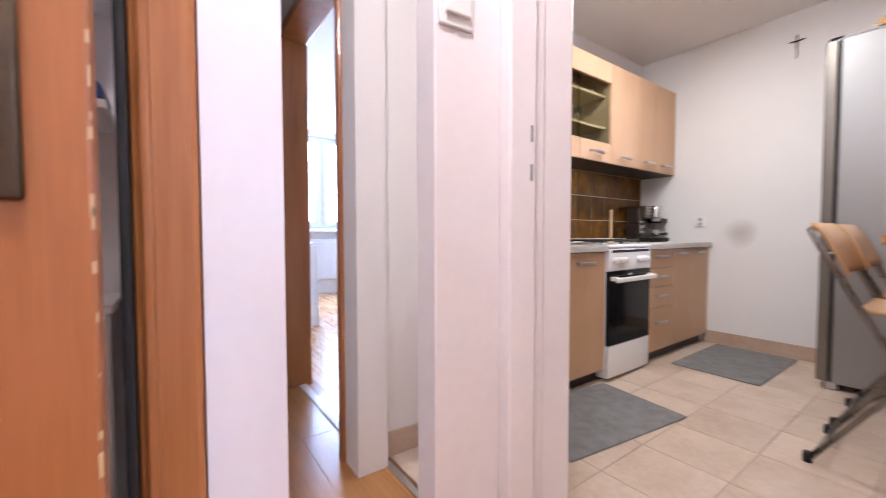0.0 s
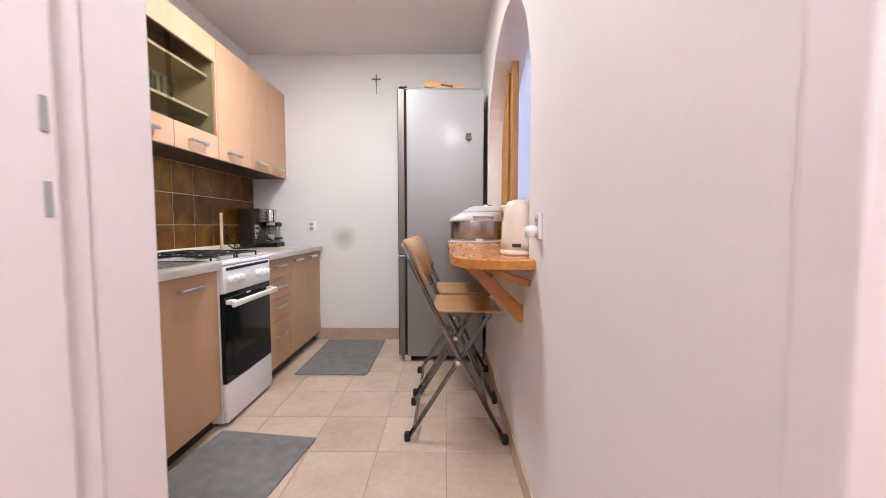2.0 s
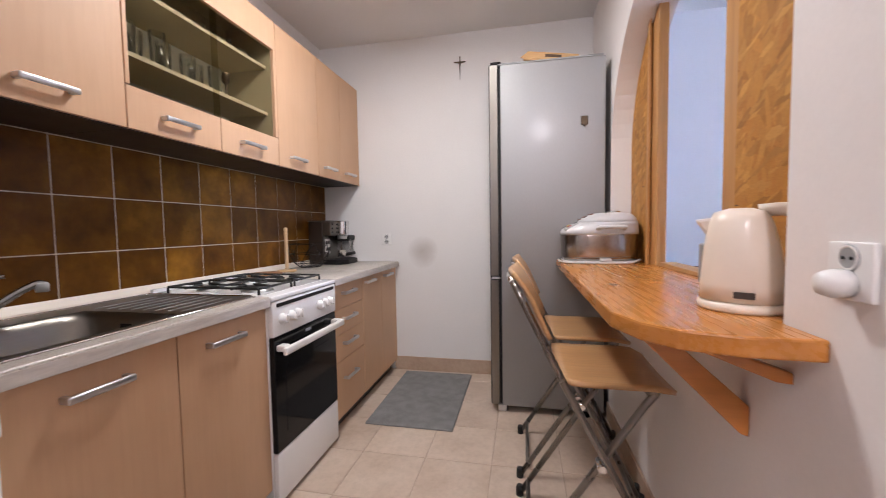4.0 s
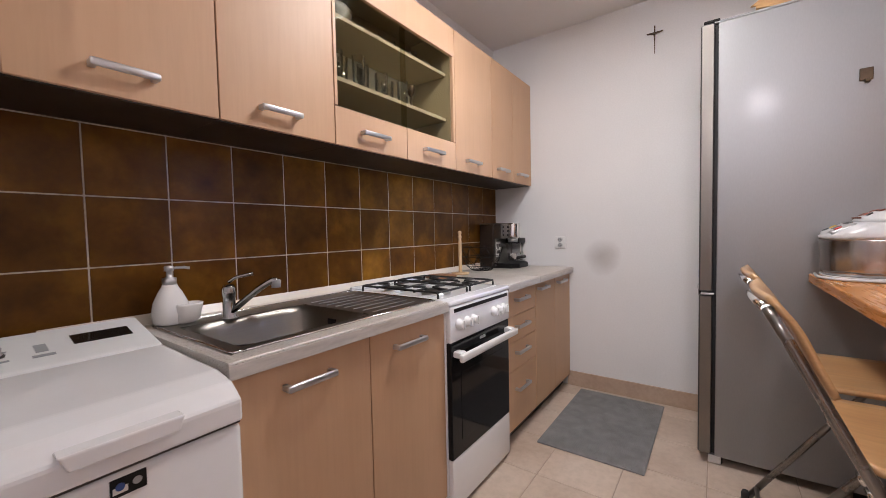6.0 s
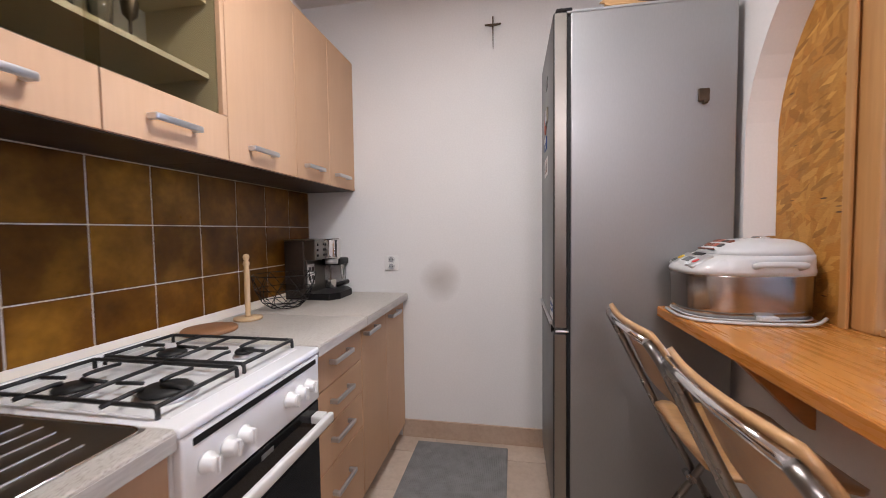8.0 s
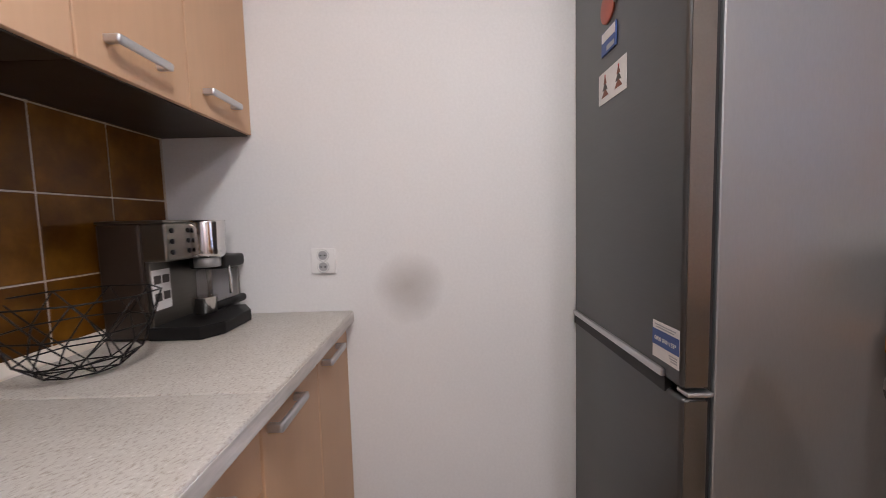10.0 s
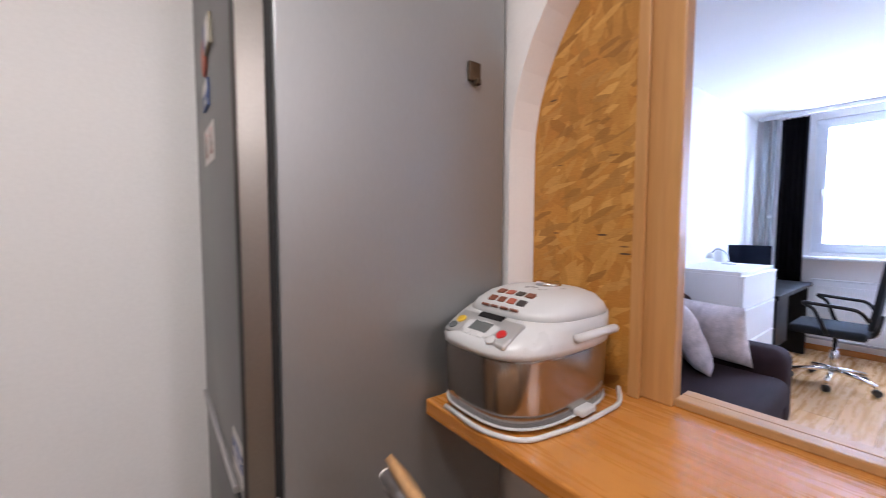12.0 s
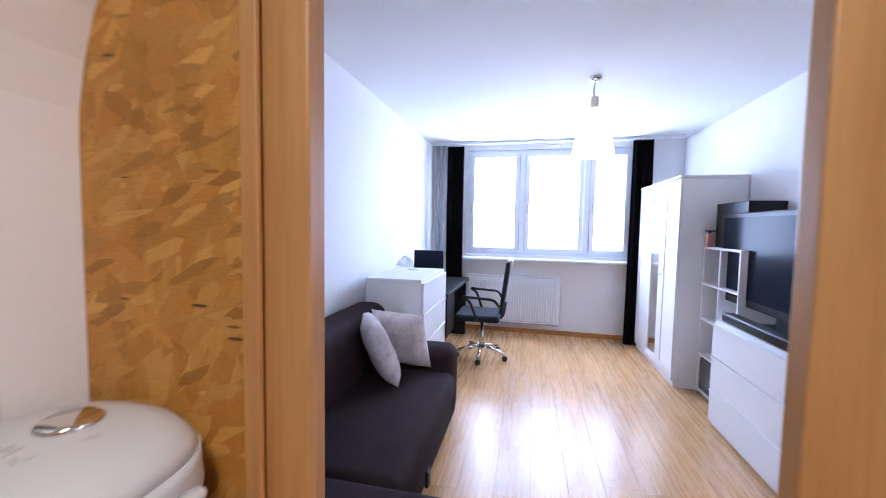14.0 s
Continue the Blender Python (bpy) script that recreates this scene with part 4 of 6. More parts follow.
part("panel", prism(infill(3.34, 3.634), "y", 0.287, 0.305), M_OSB, inf, "strand board panel")
part("panel", prism(infill(2.227, 2.612), "y", 0.287, 0.305), M_OSB, inf, "strand board panel")
for a, b, c0, c1 in ((3.262, 3.342, 0.255, 0.297), (2.600, 2.700, 0.260, 0.297)):
    part("post", prism(infill(a, b), "y", c0, c1, r=0.004), M_POST, inf, "upright pine post")
for a, b in ((3.325, 3.350),):
    part("trim_strip", prism(infill(a, b), "y", 0.3055, 0.315, r=0.002), M_POST, inf, "thin pine strip")
bm = B()
box(2.700, 3.262, 0.249, 0.285, BZ, BZ + 0.018, 0.003, bm=bm)
box(2.700, 3.262, 0.215, 0.2485, 0.8895, BZ + 0.018, 0.003, bm=bm)
part("sill_batten", bm, M_SILL, inf, "pine batten with knots")

# ---- folding bar chairs ----
def bar_chair(cx):
    t = thing("folding_bar_chair", (cx, 0.68, FL), "folding bar chair with birch plywood seat and grey tube frame", "chair", "bar chairs at the shelf")
    hw, r = 0.205, 0.011
    for s in (-1, 1):
        x = cx + s * hw
        leg = part("back_leg", tube(arc([(x, 0.432, FL + 0.012), (x, 0.740, 0.62), (x, 0.882, 0.912), (x - s * 0.03, 0.901, 0.945)], 0.05), r, 10), M_TUBE, t)
        part("rubber_foot", lathe([(0.015, 0), (0.015, 0.03), (0.012, 0.04)], (x, 0.430, FL), 12), M_RUBBER, leg)
        x2 = cx + s * (hw - 0.026)
        leg = part("front_leg", tube(arc([(x2, 0.885, FL + 0.012), (x2, 0.53, 0.598), (x2, 0.50, 0.634), (x2, 0.52, 0.640)], 0.03), r, 10), M_TUBE, t)
        part("rubber_foot", lathe([(0.015, 0), (0.015, 0.03), (0.012, 0.04)], (x2, 0.888, FL), 12), M_RUBBER, leg)
        part("pivot", lathe([(0.012, 0), (0.012, 0.05)], (x - s * 0.037, 0.652, 0.413), 10, m=pose(0, 0, 0, 0, 90 * s, 0)), M_CHROME, t)
    part("top_rail", tube(arc([(cx - hw + 0.03, 0.901, 0.945), (cx, 0.921, 0.951), (cx + hw - 0.03, 0.901, 0.945)], 0.1), r, 10), M_CHROME, t)
    part("cross_bar", tube([(cx - hw, 0.515, 0.20), (cx + hw, 0.515, 0.20)], 0.008, 8), M_TUBE, t)
    part("cross_bar", tube([(cx - hw + 0.026, 0.855, 0.095), (cx + hw - 0.026, 0.855, 0.095)], 0.008, 8), M_TUBE, t)
    part("seat_rail", tube([(cx - hw + 0.026, 0.52, 0.629), (cx + hw - 0.026, 0.52, 0.629)], 0.008, 8), M_TUBE, t)
    # seat: a thin dished board with rounded corners and a rolled front
    bm = B()
    n, k = 14, 10
    grid = []
    for j in range(k + 1):
        v = j / k
        row = []
        for i in range(n + 1):
            u = i / n * 2 - 1
            cut = 0.03 * max(0, (abs(v - 0.5) * 2 - 0.75) / 0.25) ** 2
            x = cx + u * (0.195 - cut)
            y = 0.765 - v * 0.322
            z = 0.654 - 0.006 * (1 - u * u) - 0.018 * max(0, v - 0.8) ** 2 / 0.04 + 0.008 * max(0, 0.15 - v) / 0.15
            row.append(bm.verts.new((x, y, z)))
        grid.append(row)
    for j in range(k):
        for i in range(n):
            bm.faces.new((grid[j][i], grid[j][i + 1], grid[j + 1][i + 1], grid[j + 1][i])).smooth = True
    bmesh.ops.recalc_face_normals(bm, faces=bm.faces)
    bmesh.ops.solidify(bm, geom=bm.faces[:], thickness=0.012)
    part("seat", bm, M_SEATW, t)
    # backrest: a curved board in front of the tubes
    bm = B()
    grid = []
    for j in range(9):
        v = j / 8
        row = []
        for i in range(n + 1):
            u = i / n * 2 - 1
            z = 0.772 + v * 0.195
            y = 0.797 + (z - 0.772) * 0.44 + 0.020 * (1 - u * u) + 0.018 * max(0, v - 0.7) / 0.3
            row.append(bm.verts.new((cx + u * (0.188 - 0.02 * max(0, abs(v - 0.5) * 2 - 0.7)), y, z)))
        grid.append(row)
    for j in range(8):
        for i in range(n):
            bm.faces.new((grid[j][i], grid[j][i + 1], grid[j + 1][i + 1], grid[j + 1][i])).smooth = True
    bmesh.ops.recalc_face_normals(bm, faces=bm.faces)
    bmesh.ops.solidify(bm, geom=bm.faces[:], thickness=0.012)
    part("backrest", bm, M_SEATW, t)
    return t


ch = bar_chair(2.762)
copy_thing(ch, pose(3.235, 0.68, FL))

# ---- mats ----
def mat_rug(name, cx, cy, w, d, rz, label):
    t = thing(name, (cx, cy, FL), label, "mat", "kitchen floor mats")
    m = turn_at(cx, cy, 0, rz)
    part("backing", box(cx - w / 2, cx + w / 2, cy - d / 2, cy + d / 2, FL, FL + 0.011, 0.005, 2, m=m), M_RUG, t)
    r = B()
    n = int(d / 0.009)
    for i in range(n):
        y = cy - d / 2 + 0.008 + i * (d - 0.016) / (n - 1)
        box(cx - w / 2 + 0.006, cx + w / 2 - 0.006, y - 0.003, y + 0.003, FL + 0.010, FL + 0.013, 0.0012, 1, bm=r, m=m)
    return tagged(part("woven_ribs", r, M_RUG, t), kind="stuff")


mat_rug("floor_mat", 3.748, 1.487, 0.785, 0.495, 0, "grey woven mat lying on the tiles before the end wall")
mat_rug("floor_mat", 2.230, 1.610, 0.78, 0.485, -7.5, "grey woven mat lying askew before the sink")


# ---- sink, tap and soap ----
def loft(rings, n=40, bm=None, m=None, cap=True):
    """A skin through rounded rectangles: (z, cx, cy, half width, half depth, exponent)."""
    t = bmesh.new()
    rows = []
    for z, cx, cy, a, b, e in rings:
        row = []
        for i in range(n):
            q = 2 * math.pi * i / n
            c, s = math.cos(q), math.sin(q)
            row.append(t.verts.new((cx + a * math.copysign(abs(c) ** (2 / e), c), cy + b * math.copysign(abs(s) ** (2 / e), s), z)))
        rows.append(row)
    for p, q in zip(rows, rows[1:]):
        for i in range(n):
            t.faces.new((p[i], p[(i + 1) % n], q[(i + 1) % n], q[i])).smooth = True
    if cap:
        t.faces.new(rows[0][::-1])
        t.faces.new(rows[-1])
    bmesh.ops.recalc_face_normals(t, faces=t.faces)
    if m:
        t.transform(m)
    return add(bm, t) if bm else t


sk = thing("sink", (2.28, 2.03, WT), "brushed steel inset sink with ribbed drainer", "sink")
x0, x1, y0, y1 = 1.925, 2.668, 1.852, 2.330
hx0, hx1, hy0, hy1 = 1.960, 2.368, 1.886, 2.232
z0, z1 = WT + 0.0002, WT + 0.0032
part("rim", ring_slab(x0, x1, y0, y1, (hx0, hx1, hy0, hy1), z0, z1), M_STEEL, sk)
part("edge_bead", tube(arc([(x0 + 0.03, y0, z1), (x1, y0, z1), (x1, y1, z1), (x0, y1, z1), (x0, y0, z1), (x0 + 0.031, y0, z1)], 0.03), 0.003, 8), M_CHROME, sk)
cx, cy, a, b_ = (hx0 + hx1) / 2, (hy0 + hy1) / 2, (hx1 - hx0) / 2, (hy1 - hy0) / 2
bm = loft([(WT + 0.0032, cx, cy, a + 0.004, b_ + 0.004, 7), (0.862, cx, cy, a - 0.004, b_ - 0.004, 6), (0.842, cx, cy, a - 0.012, b_ - 0.012, 5), (0.76, cx, cy, a - 0.022, b_ - 0.022, 4.5), (0.735, cx, cy, a - 0.045, b_ - 0.045, 4), (0.73, cx, cy, 0.03, 0.03, 2)], 48, cap=False)
part("bowl", bm, M_STEEL, sk)
part("drain", lathe([(0.038, 0), (0.038, 0.003), (0.03, 0.004), (0, 0.001)], (cx, cy, 0.729), 24), M_CHROME, sk)
part("overflow", box(hx1 - 0.018, hx1 - 0.012, cy - 0.02, cy + 0.02, 0.815, 0.835, 0.002), M_BLACK, sk, "dark overflow slot")
# ribs in paler metal than the sink: their thin highlights are painted in
for i in range(8):
    y = 1.90 + i * 0.047
    part("rib", box(2.395, 2.648 - 0.012 * abs(i - 3.5), y, y + 0.0045, WT + 0.0025, WT + 0.006, 0.0015, 2), M_ALU, sk)
tap = thing("tap", (2.103, 2.24, 0.8645), "chrome single-lever kitchen tap", "tap")
part("body", lathe([(0.026, 0), (0.026, 0.005), (0.020, 0.010), (0.0185, 0.070), (0.021, 0.080), (0.021, 0.098), (0.014, 0.108), (0, 0.110)], (2.103, 2.24, 0.8645), 24), M_TAP, tap)
part("spout", tube(arc([(2.103, 2.23, 0.8875), (2.178, 2.185, 0.9595), (2.21, 2.167, 0.9795), (2.223, 2.159, 0.9725)], 0.03), 0.0105, 12), M_TAP, tap)
part("aerator", lathe([(0.014, 0), (0.015, 0.02), (0.011, 0.026)], (2.217, 2.162, 0.9545), 16), M_GREYP, tap)
part("lever", tube(arc([(2.103, 2.24, 0.9795), (2.118, 2.225, 0.9955), (2.16, 2.195, 1.004)], 0.02), 0.0055, 8), M_TAP, tap)
sd = thing("soap_dispenser", (1.976, 2.318, WT), "white ceramic soap dispenser with sponge pocket", "soap dispenser")
sx, sy = 1.972, 2.322
bm = lathe([(0.036, 0), (0.046, 0.008), (0.049, 0.035), (0.044, 0.066), (0.031, 0.096), (0.021, 0.113), (0.019, 0.119), (0, 0.120)], (sx, sy, WT + 0.0005), 32)
part("bottle", bm, M_CERAM, sd)
bm = loft([(WT + 0.003, sx + 0.026, sy - 0.024, 0.026, 0.026, 2.6), (WT + 0.012, sx + 0.030, sy - 0.027, 0.033, 0.032, 2.8), (WT + 0.055, sx + 0.034, sy - 0.030, 0.037, 0.035, 3.0), (WT + 0.062, sx + 0.035, sy - 0.031, 0.037, 0.035, 3.0), (WT + 0.062, sx + 0.035, sy - 0.031, 0.033, 0.031, 3.0), (WT + 0.030, sx + 0.033, sy - 0.029, 0.030, 0.029, 2.8)], 32)
part("sponge_pocket", bm, M_CERAM, sd)
p_ = part("pump", lathe([(0.0185, 0), (0.0185, 0.020), (0.008, 0.023), (0.007, 0.040), (0.012, 0.042), (0.012, 0.056), (0, 0.058)], (sx, sy, WT + 0.119), 20), M_ALU, sd, "satin steel pump")
part("nozzle", tube(arc([(sx, sy, WT + 0.168), (sx + 0.032, sy - 0.014, WT + 0.170), (sx + 0.048, sy - 0.021, WT + 0.166)], 0.008), 0.004, 8), M_ALU, p_)

# ---- on the worktop beyond the stove ----
solid("cork_board", lathe([(0.088, 0), (0.090, 0.003), (0.090, 0.010), (0.087, 0.013), (0, 0.013)], (3.29, 2.275, WT + 0.0005), 36), M_BOARD, "round brown cork trivet on the worktop", "trivet")
th = thing("paper_towel_holder", (3.475, 2.262, WT + 0.0005), "turned pale wooden paper towel holder, empty", "towel holder")
part("base", lathe([(0.052, 0), (0.055, 0.004), (0.054, 0.010), (0.02, 0.014)], (3.475, 2.262, WT + 0.0005), 28), M_LWOOD, th)
part("rod", lathe([(0.013, 0.014), (0.010, 0.02), (0.0105, 0.20), (0.008, 0.214), (0.0125, 0.224), (0.012, 0.232), (0.007, 0.238), (0.0125, 0.25), (0.010, 0.262), (0, 0.266)], (3.475, 2.262, WT + 0.0005), 20), M_LWOOD, th)
wb = thing("wire_basket", (3.72, 2.255, WT + 0.0005), "black geometric wire fruit basket, empty", "basket")
n = 9
lev = [(0.066, 0.003, 0.0), (0.100, 0.032, 0.35), (0.128, 0.09, 0.0), (0.142, 0.155, 0.35)]
rings = [[(3.72 + r * math.cos(2 * math.pi * i / n + o), 2.255 + r * math.sin(2 * math.pi * i / n + o), WT + 0.003 + h) for i in range(n)] for r, h, o in lev]
for ring in rings:
    part("hoop", tube(ring, 0.0019, 6, closed=True), M_BLACK, wb)
for k in range(3):
    for i in range(n):
        bm = B()
        j = (i - 1) % n if k % 2 == 0 else (i + 1) % n
        tube([rings[k][i], rings[k + 1][i]], 0.0017, 5, bm)
        tube([rings[k][i], rings[k + 1][j]], 0.0017, 5, bm)
        part("strut", bm, M_BLACK, wb)
for i in range(0, n, 3):
    part("strut", tube([rings[0][i], rings[0][(i + 4) % n]], 0.0017, 5), M_BLACK, wb)

cm = thing("espresso_machine", (3.985, 2.298, WT + 0.0005), "steel and black espresso machine with milk tank", "coffee machine")
Z = WT + 0.0005
part("housing", box(3.906, 4.185, 2.263, 2.374, Z + 0.002, Z + 0.305, 0.006), M_DARKBROWN, cm, "dark brown side housing")
part("top_plate", box(3.904, 4.187, 2.198, 2.374, Z + 0.305, Z + 0.313, 0.003), M_STEEL, cm)
pn = part("button_panel", box(3.91, 4.181, 2.198, 2.264, Z + 0.205, Z + 0.305, 0.006), M_STEEL, cm)
for j in range(3):
    for x in (3.93, 3.995):
        part("button", lathe([(0.007, 0), (0.007, 0.004), (0, 0.005)], (x, 2.198, Z + 0.285 - j * 0.028), 14, m=pose(0, 0, 0, 90, 0, 0)), M_BLACK, pn)
part("brew_head", lathe([(0.047, 0), (0.050, 0.012), (0.048, 0.03), (0.052, 0.10), (0.050, 0.106), (0, 0.107)], (4.051, 2.183, Z + 0.205), 28), M_CHROME, cm)
part("group", lathe([(0.034, 0), (0.036, 0.03)], (4.051, 2.183, Z + 0.176), 24), M_ALU, cm)
part("back_plate", box(3.918, 4.179, 2.253, 2.264, Z + 0.03, Z + 0.205, 0.002), M_STEEL, cm)
lb = part("sticker", box(3.921, 3.987, 2.2505, 2.253, Z + 0.075, Z + 0.182), M_PAPER, cm, "white sticker with small dark pictures")
for x, z in ((3.927, 0.145), (3.958, 0.145), (3.927, 0.098), (3.958, 0.10)):
    part("picture", box(x, x + 0.024, 2.2495, 2.2505, Z + z, Z + z + 0.022), M_PRINT, lb)
part("drip_tray", prism([(3.906, 2.263), (3.906, 2.128), (3.961, 2.093), (4.106, 2.093), (4.185, 2.148), (4.185, 2.263)], "z", Z, Z + 0.034, r=0.004), M_BLACK, cm, "black drip tray")
part("filter_cup", lathe([(0.027, 0), (0.030, 0.004), (0.031, 0.044), (0.033, 0.046)], (3.985, 2.158, Z + 0.055), 24), M_CHROME, cm)
part("filter_holder", tube(arc([(3.985, 2.158, Z + 0.062), (4.058, 2.143, Z + 0.066), (4.13, 2.128, Z + 0.07)], 0.02), 0.012, 12), M_BLACK, cm, "black filter handle")
part("milk_tank", box(4.082, 4.182, 2.158, 2.248, Z + 0.04, Z + 0.165, 0.012, 3), M_CLEAR, cm, "clear milk tank")
part("milk_lid", box(4.064, 4.186, 2.143, 2.251, Z + 0.166, Z + 0.205, 0.010, 3), M_BLACK, cm, "black milk tank lid")
part("steam_pipe", tube(arc([(4.094, 2.148, Z + 0.175), (4.094, 2.143, Z + 0.14), (4.082, 2.138, Z + 0.09)], 0.02), 0.0045, 8), M_CHROME, cm)

# ---- in the glass cabinet ----
def tumbler(x, y, z, r, h):
    ob = solid("drinking_glass", lathe([(r * 0.82, 0), (r * 0.85, 0.002), (r, h), (r - 0.0016, h), (r * 0.82 - 0.0016, 0.006), (0, 0.006)], (x, y, z), 20), M_CLEAR, "clear drinking glass standing on the cabinet shelf", "glass", "glasses in the cabinet")
    return ob


for i, (x, y, r, h) in enumerate(((2.52, 2.20, 0.030, 0.12), (2.58, 2.24, 0.030, 0.12), (2.63, 2.19, 0.028, 0.13), (2.70, 2.24, 0.028, 0.13), (2.76, 2.19, 0.030, 0.10), (2.84, 2.23, 0.030, 0.10), (2.90, 2.19, 0.028, 0.11))):
    tumbler(x, y, 1.7155, r, h)
for x, y in ((2.86, 2.22), (2.93, 2.24), (3.0, 2.21)):
    tumbler(x, y, 1.9455, 0.024, 0.055)
solid("stem_goblet", lathe([(0.028, 0), (0.028, 0.003), (0.004, 0.008), (0.004, 0.085), (0.018, 0.10), (0.022, 0.135), (0.020, 0.14)], (3.02, 2.24, 1.7155), 20), M_BRONZE, "tall brown stemmed goblet on the cabinet shelf", "goblet")
solid("serving_bowl", lathe([(0.03, 0), (0.032, 0.004), (0.068, 0.04), (0.072, 0.06), (0.06, 0.074), (0.035, 0.082), (0.012, 0.09), (0, 0.09)], (2.55, 2.235, 1.9455), 28), M_STONE, "beige lidded stoneware bowl on the upper shelf", "bowl")
solid("jug", lathe([(0.03, 0), (0.036, 0.02), (0.036, 0.05), (0.025, 0.06), (0, 0.06)], (3.12, 2.24, 1.9455), 20), M_STONE, "small beige stoneware jug on the upper shelf", "jug")
for x, mt in ((2.56, M_PRINT), (2.66, M_BLACK), (2.78, M_PRINT), (2.93, M_BROWNP), (3.05, M_BLACK)):
    solid("storage_jar", lathe([(0.038, 0), (0.04, 0.004), (0.04, 0.07), (0.034, 0.082), (0.034, 0.092), (0, 0.092)], (x, 2.28, 1.4665), 20), mt, "dark storage jar at the bottom of the cabinet", "jar", "jars in the cabinet")

# ---- on the end wall ----
def socket_plate(name, x, y, z, facing, label):
    t = thing(name, (x, y, z), label, "socket")
    def b(u0, u1, d0, d1, w0, w1, r=0.002, seg=2):
        if facing == "-x":
            return box(x - d1, x - d0, y + u0, y + u1, z + w0, z + w1, r, seg)
        return box(x + u0, x + u1, y + d0, y + d1, z + w0, z + w1, r, seg)
    part("plate", b(-0.040, 0.040, 0, 0.009, -0.042, 0.042, 0.003, 3), M_WPLAST, t)
    for s in (-1, 1):
        rot = pose(0, 0, 0, 0, -90, 0) if facing == "-x" else pose(0, 0, 0, -90, 0, 0)
        c = (x - 0.009, y, z + s * 0.019) if facing == "-x" else (x, y + 0.009, z + s * 0.019)
        w = part("well", lathe([(0.0185, 0), (0.0185, 0.003), (0.0155, 0.003), (0.0145, 0.0008), (0, 0.0008)], c, 24, m=rot), M_WPLAST, t, "round socket well")
        part("rim", lathe([(0.0195, 0), (0.0195, 0.0022), (0.0183, 0.0022)], c, 24, m=rot), M_GREYP, w, "grey shadow rim")
        for k in (-1, 1):
            cc = (c[0], c[1] + k * 0.007, c[2]) if facing == "-x" else (c[0] + k * 0.007, c[1], c[2])
            part("hole", lathe([(0.0026, 0), (0.0026, 0.0035), (0, 0.0035)], cc, 10, m=rot), M_BLACK, w)
    return t


socket_plate("wall_socket", 4.20, 1.889, 1.033, "-x", "white double wall socket above the worktop")
sp = socket_plate("wall_socket", 2.075, 0.405, 1.040, "+y", "white wall socket beside the arch with a plug in it")
part("plug", lathe([(0.02, 0), (0.021, 0.02), (0.016, 0.034), (0, 0.036)], (2.075, 0.415, 1.022), 18, m=pose(0, 0, 0, -90, 0, 0)), M_WPLAST, sp, "white plug")
cr = thing("wall_cross", (4.195, 1.306, 2.25), "small dark bronze crucifix on the end wall", "cross")
part("upright", prism([(1.3025, 2.335), (1.3095, 2.335), (1.3085, 2.25), (1.307, 2.17), (1.305, 2.17), (1.3035, 2.25)], "x", 4.19, 4.1995, r=0.001), M_BRONZE, cr)
part("crossbar", prism([(1.263, 2.291), (1.30, 2.285), (1.312, 2.285), (1.348, 2.291), (1.348, 2.296), (1.306, 2.296), (1.263, 2.296)], "x", 4.188, 4.1975, r=0.001), M_BRONZE, cr)
part("figure", prism([(1.301, 2.29), (1.311, 2.29), (1.309, 2.262), (1.308, 2.235), (1.304, 2.235), (1.303, 2.262)], "x", 4.181, 4.188, r=0.001), M_BRONZE, cr, "plain bronze relief")

# ---- on the fridge ----
tr = thing("wooden_tray", (3.78, 0.70, 2.022), "pale wooden serving tray leaning on the fridge top", "tray")
m = turn_at(3.74, 0.70, 2.03, 0, 9, 0)
part("bottom", box(3.675, 3.96, 0.555, 0.865, 2.024, 2.033, 0.002, m=m), M_TRAY, tr)
for a, b in ((3.675, 3.687), (3.948, 3.96)):
    bm = B()
    prism([(0.535, 2.033), (0.575, 2.07), (0.845, 2.07), (0.885, 2.033)], "x", a, b, bm, 0.002)
    bm.transform(m)
    s_ = part("side", bm, M_TRAY, tr)
    part("grip_hole", box(a - 0.0006, b + 0.0006, 0.66, 0.75, 2.045, 2.06, 0.0003, m=m), M_BRONZE, s_, "dark grip hole")


def magnet(name, x0, x1, z0, z1, mat, label, marks=(), thick=0.004, shape="box"):
    y = 1.0562
    t = thing(name, ((x0 + x1) / 2, y, (z0 + z1) / 2), label, "magnet", "magnets on the fridge door")
    if shape == "round":
        r = (x1 - x0) / 2
        part("disc", lathe([(r, 0), (r, thick), (r * 0.9, thick + 0.001), (0, thick + 0.0012)], ((x0 + x1) / 2, y, (z0 + z1) / 2), 24, m=pose(0, 0, 0, -90, 0, 0)), mat, t)
    else:
        part("plate", box(x0, x1, y, y + thick, z0, z1, 0.001), mat, t)
    for a, b, c, d, mt in marks:
        part("print", box(x0 + a * (x1 - x0), x0 + b * (x1 - x0), y + thick, y + thick + 0.0008, z0 + c * (z1 - z0), z0 + d * (z1 - z0)), mt, t)
    return t


card = magnet("tree_card", 3.845, 4.0, 1.452, 1.532, M_PAPER, "white card with two small dark fir trees", thick=0.0012)
for cx_ in (3.885, 3.96):
    for k, w in enumerate((0.020, 0.015, 0.009)):
        z = 1.468 + k * 0.016
        part("tree_print", prism([(cx_ - w, z), (cx_ + w, z), (cx_, z + 0.020)], "y", 1.0574, 1.0582), M_PRINT if k % 2 else M_BROWNP, card)
    part("star_print", box(cx_ - 0.003, cx_ + 0.003, 1.0574, 1.0582, 1.517, 1.522), M_RED, card)
magnet("picture_magnet", 3.895, 3.978, 1.572, 1.630, M_BLUE, "blue and white landscape souvenir magnet", ((0.05, 0.95, 0.55, 0.95, M_PAPER), (0.1, 0.6, 0.1, 0.3, M_GREYP)))
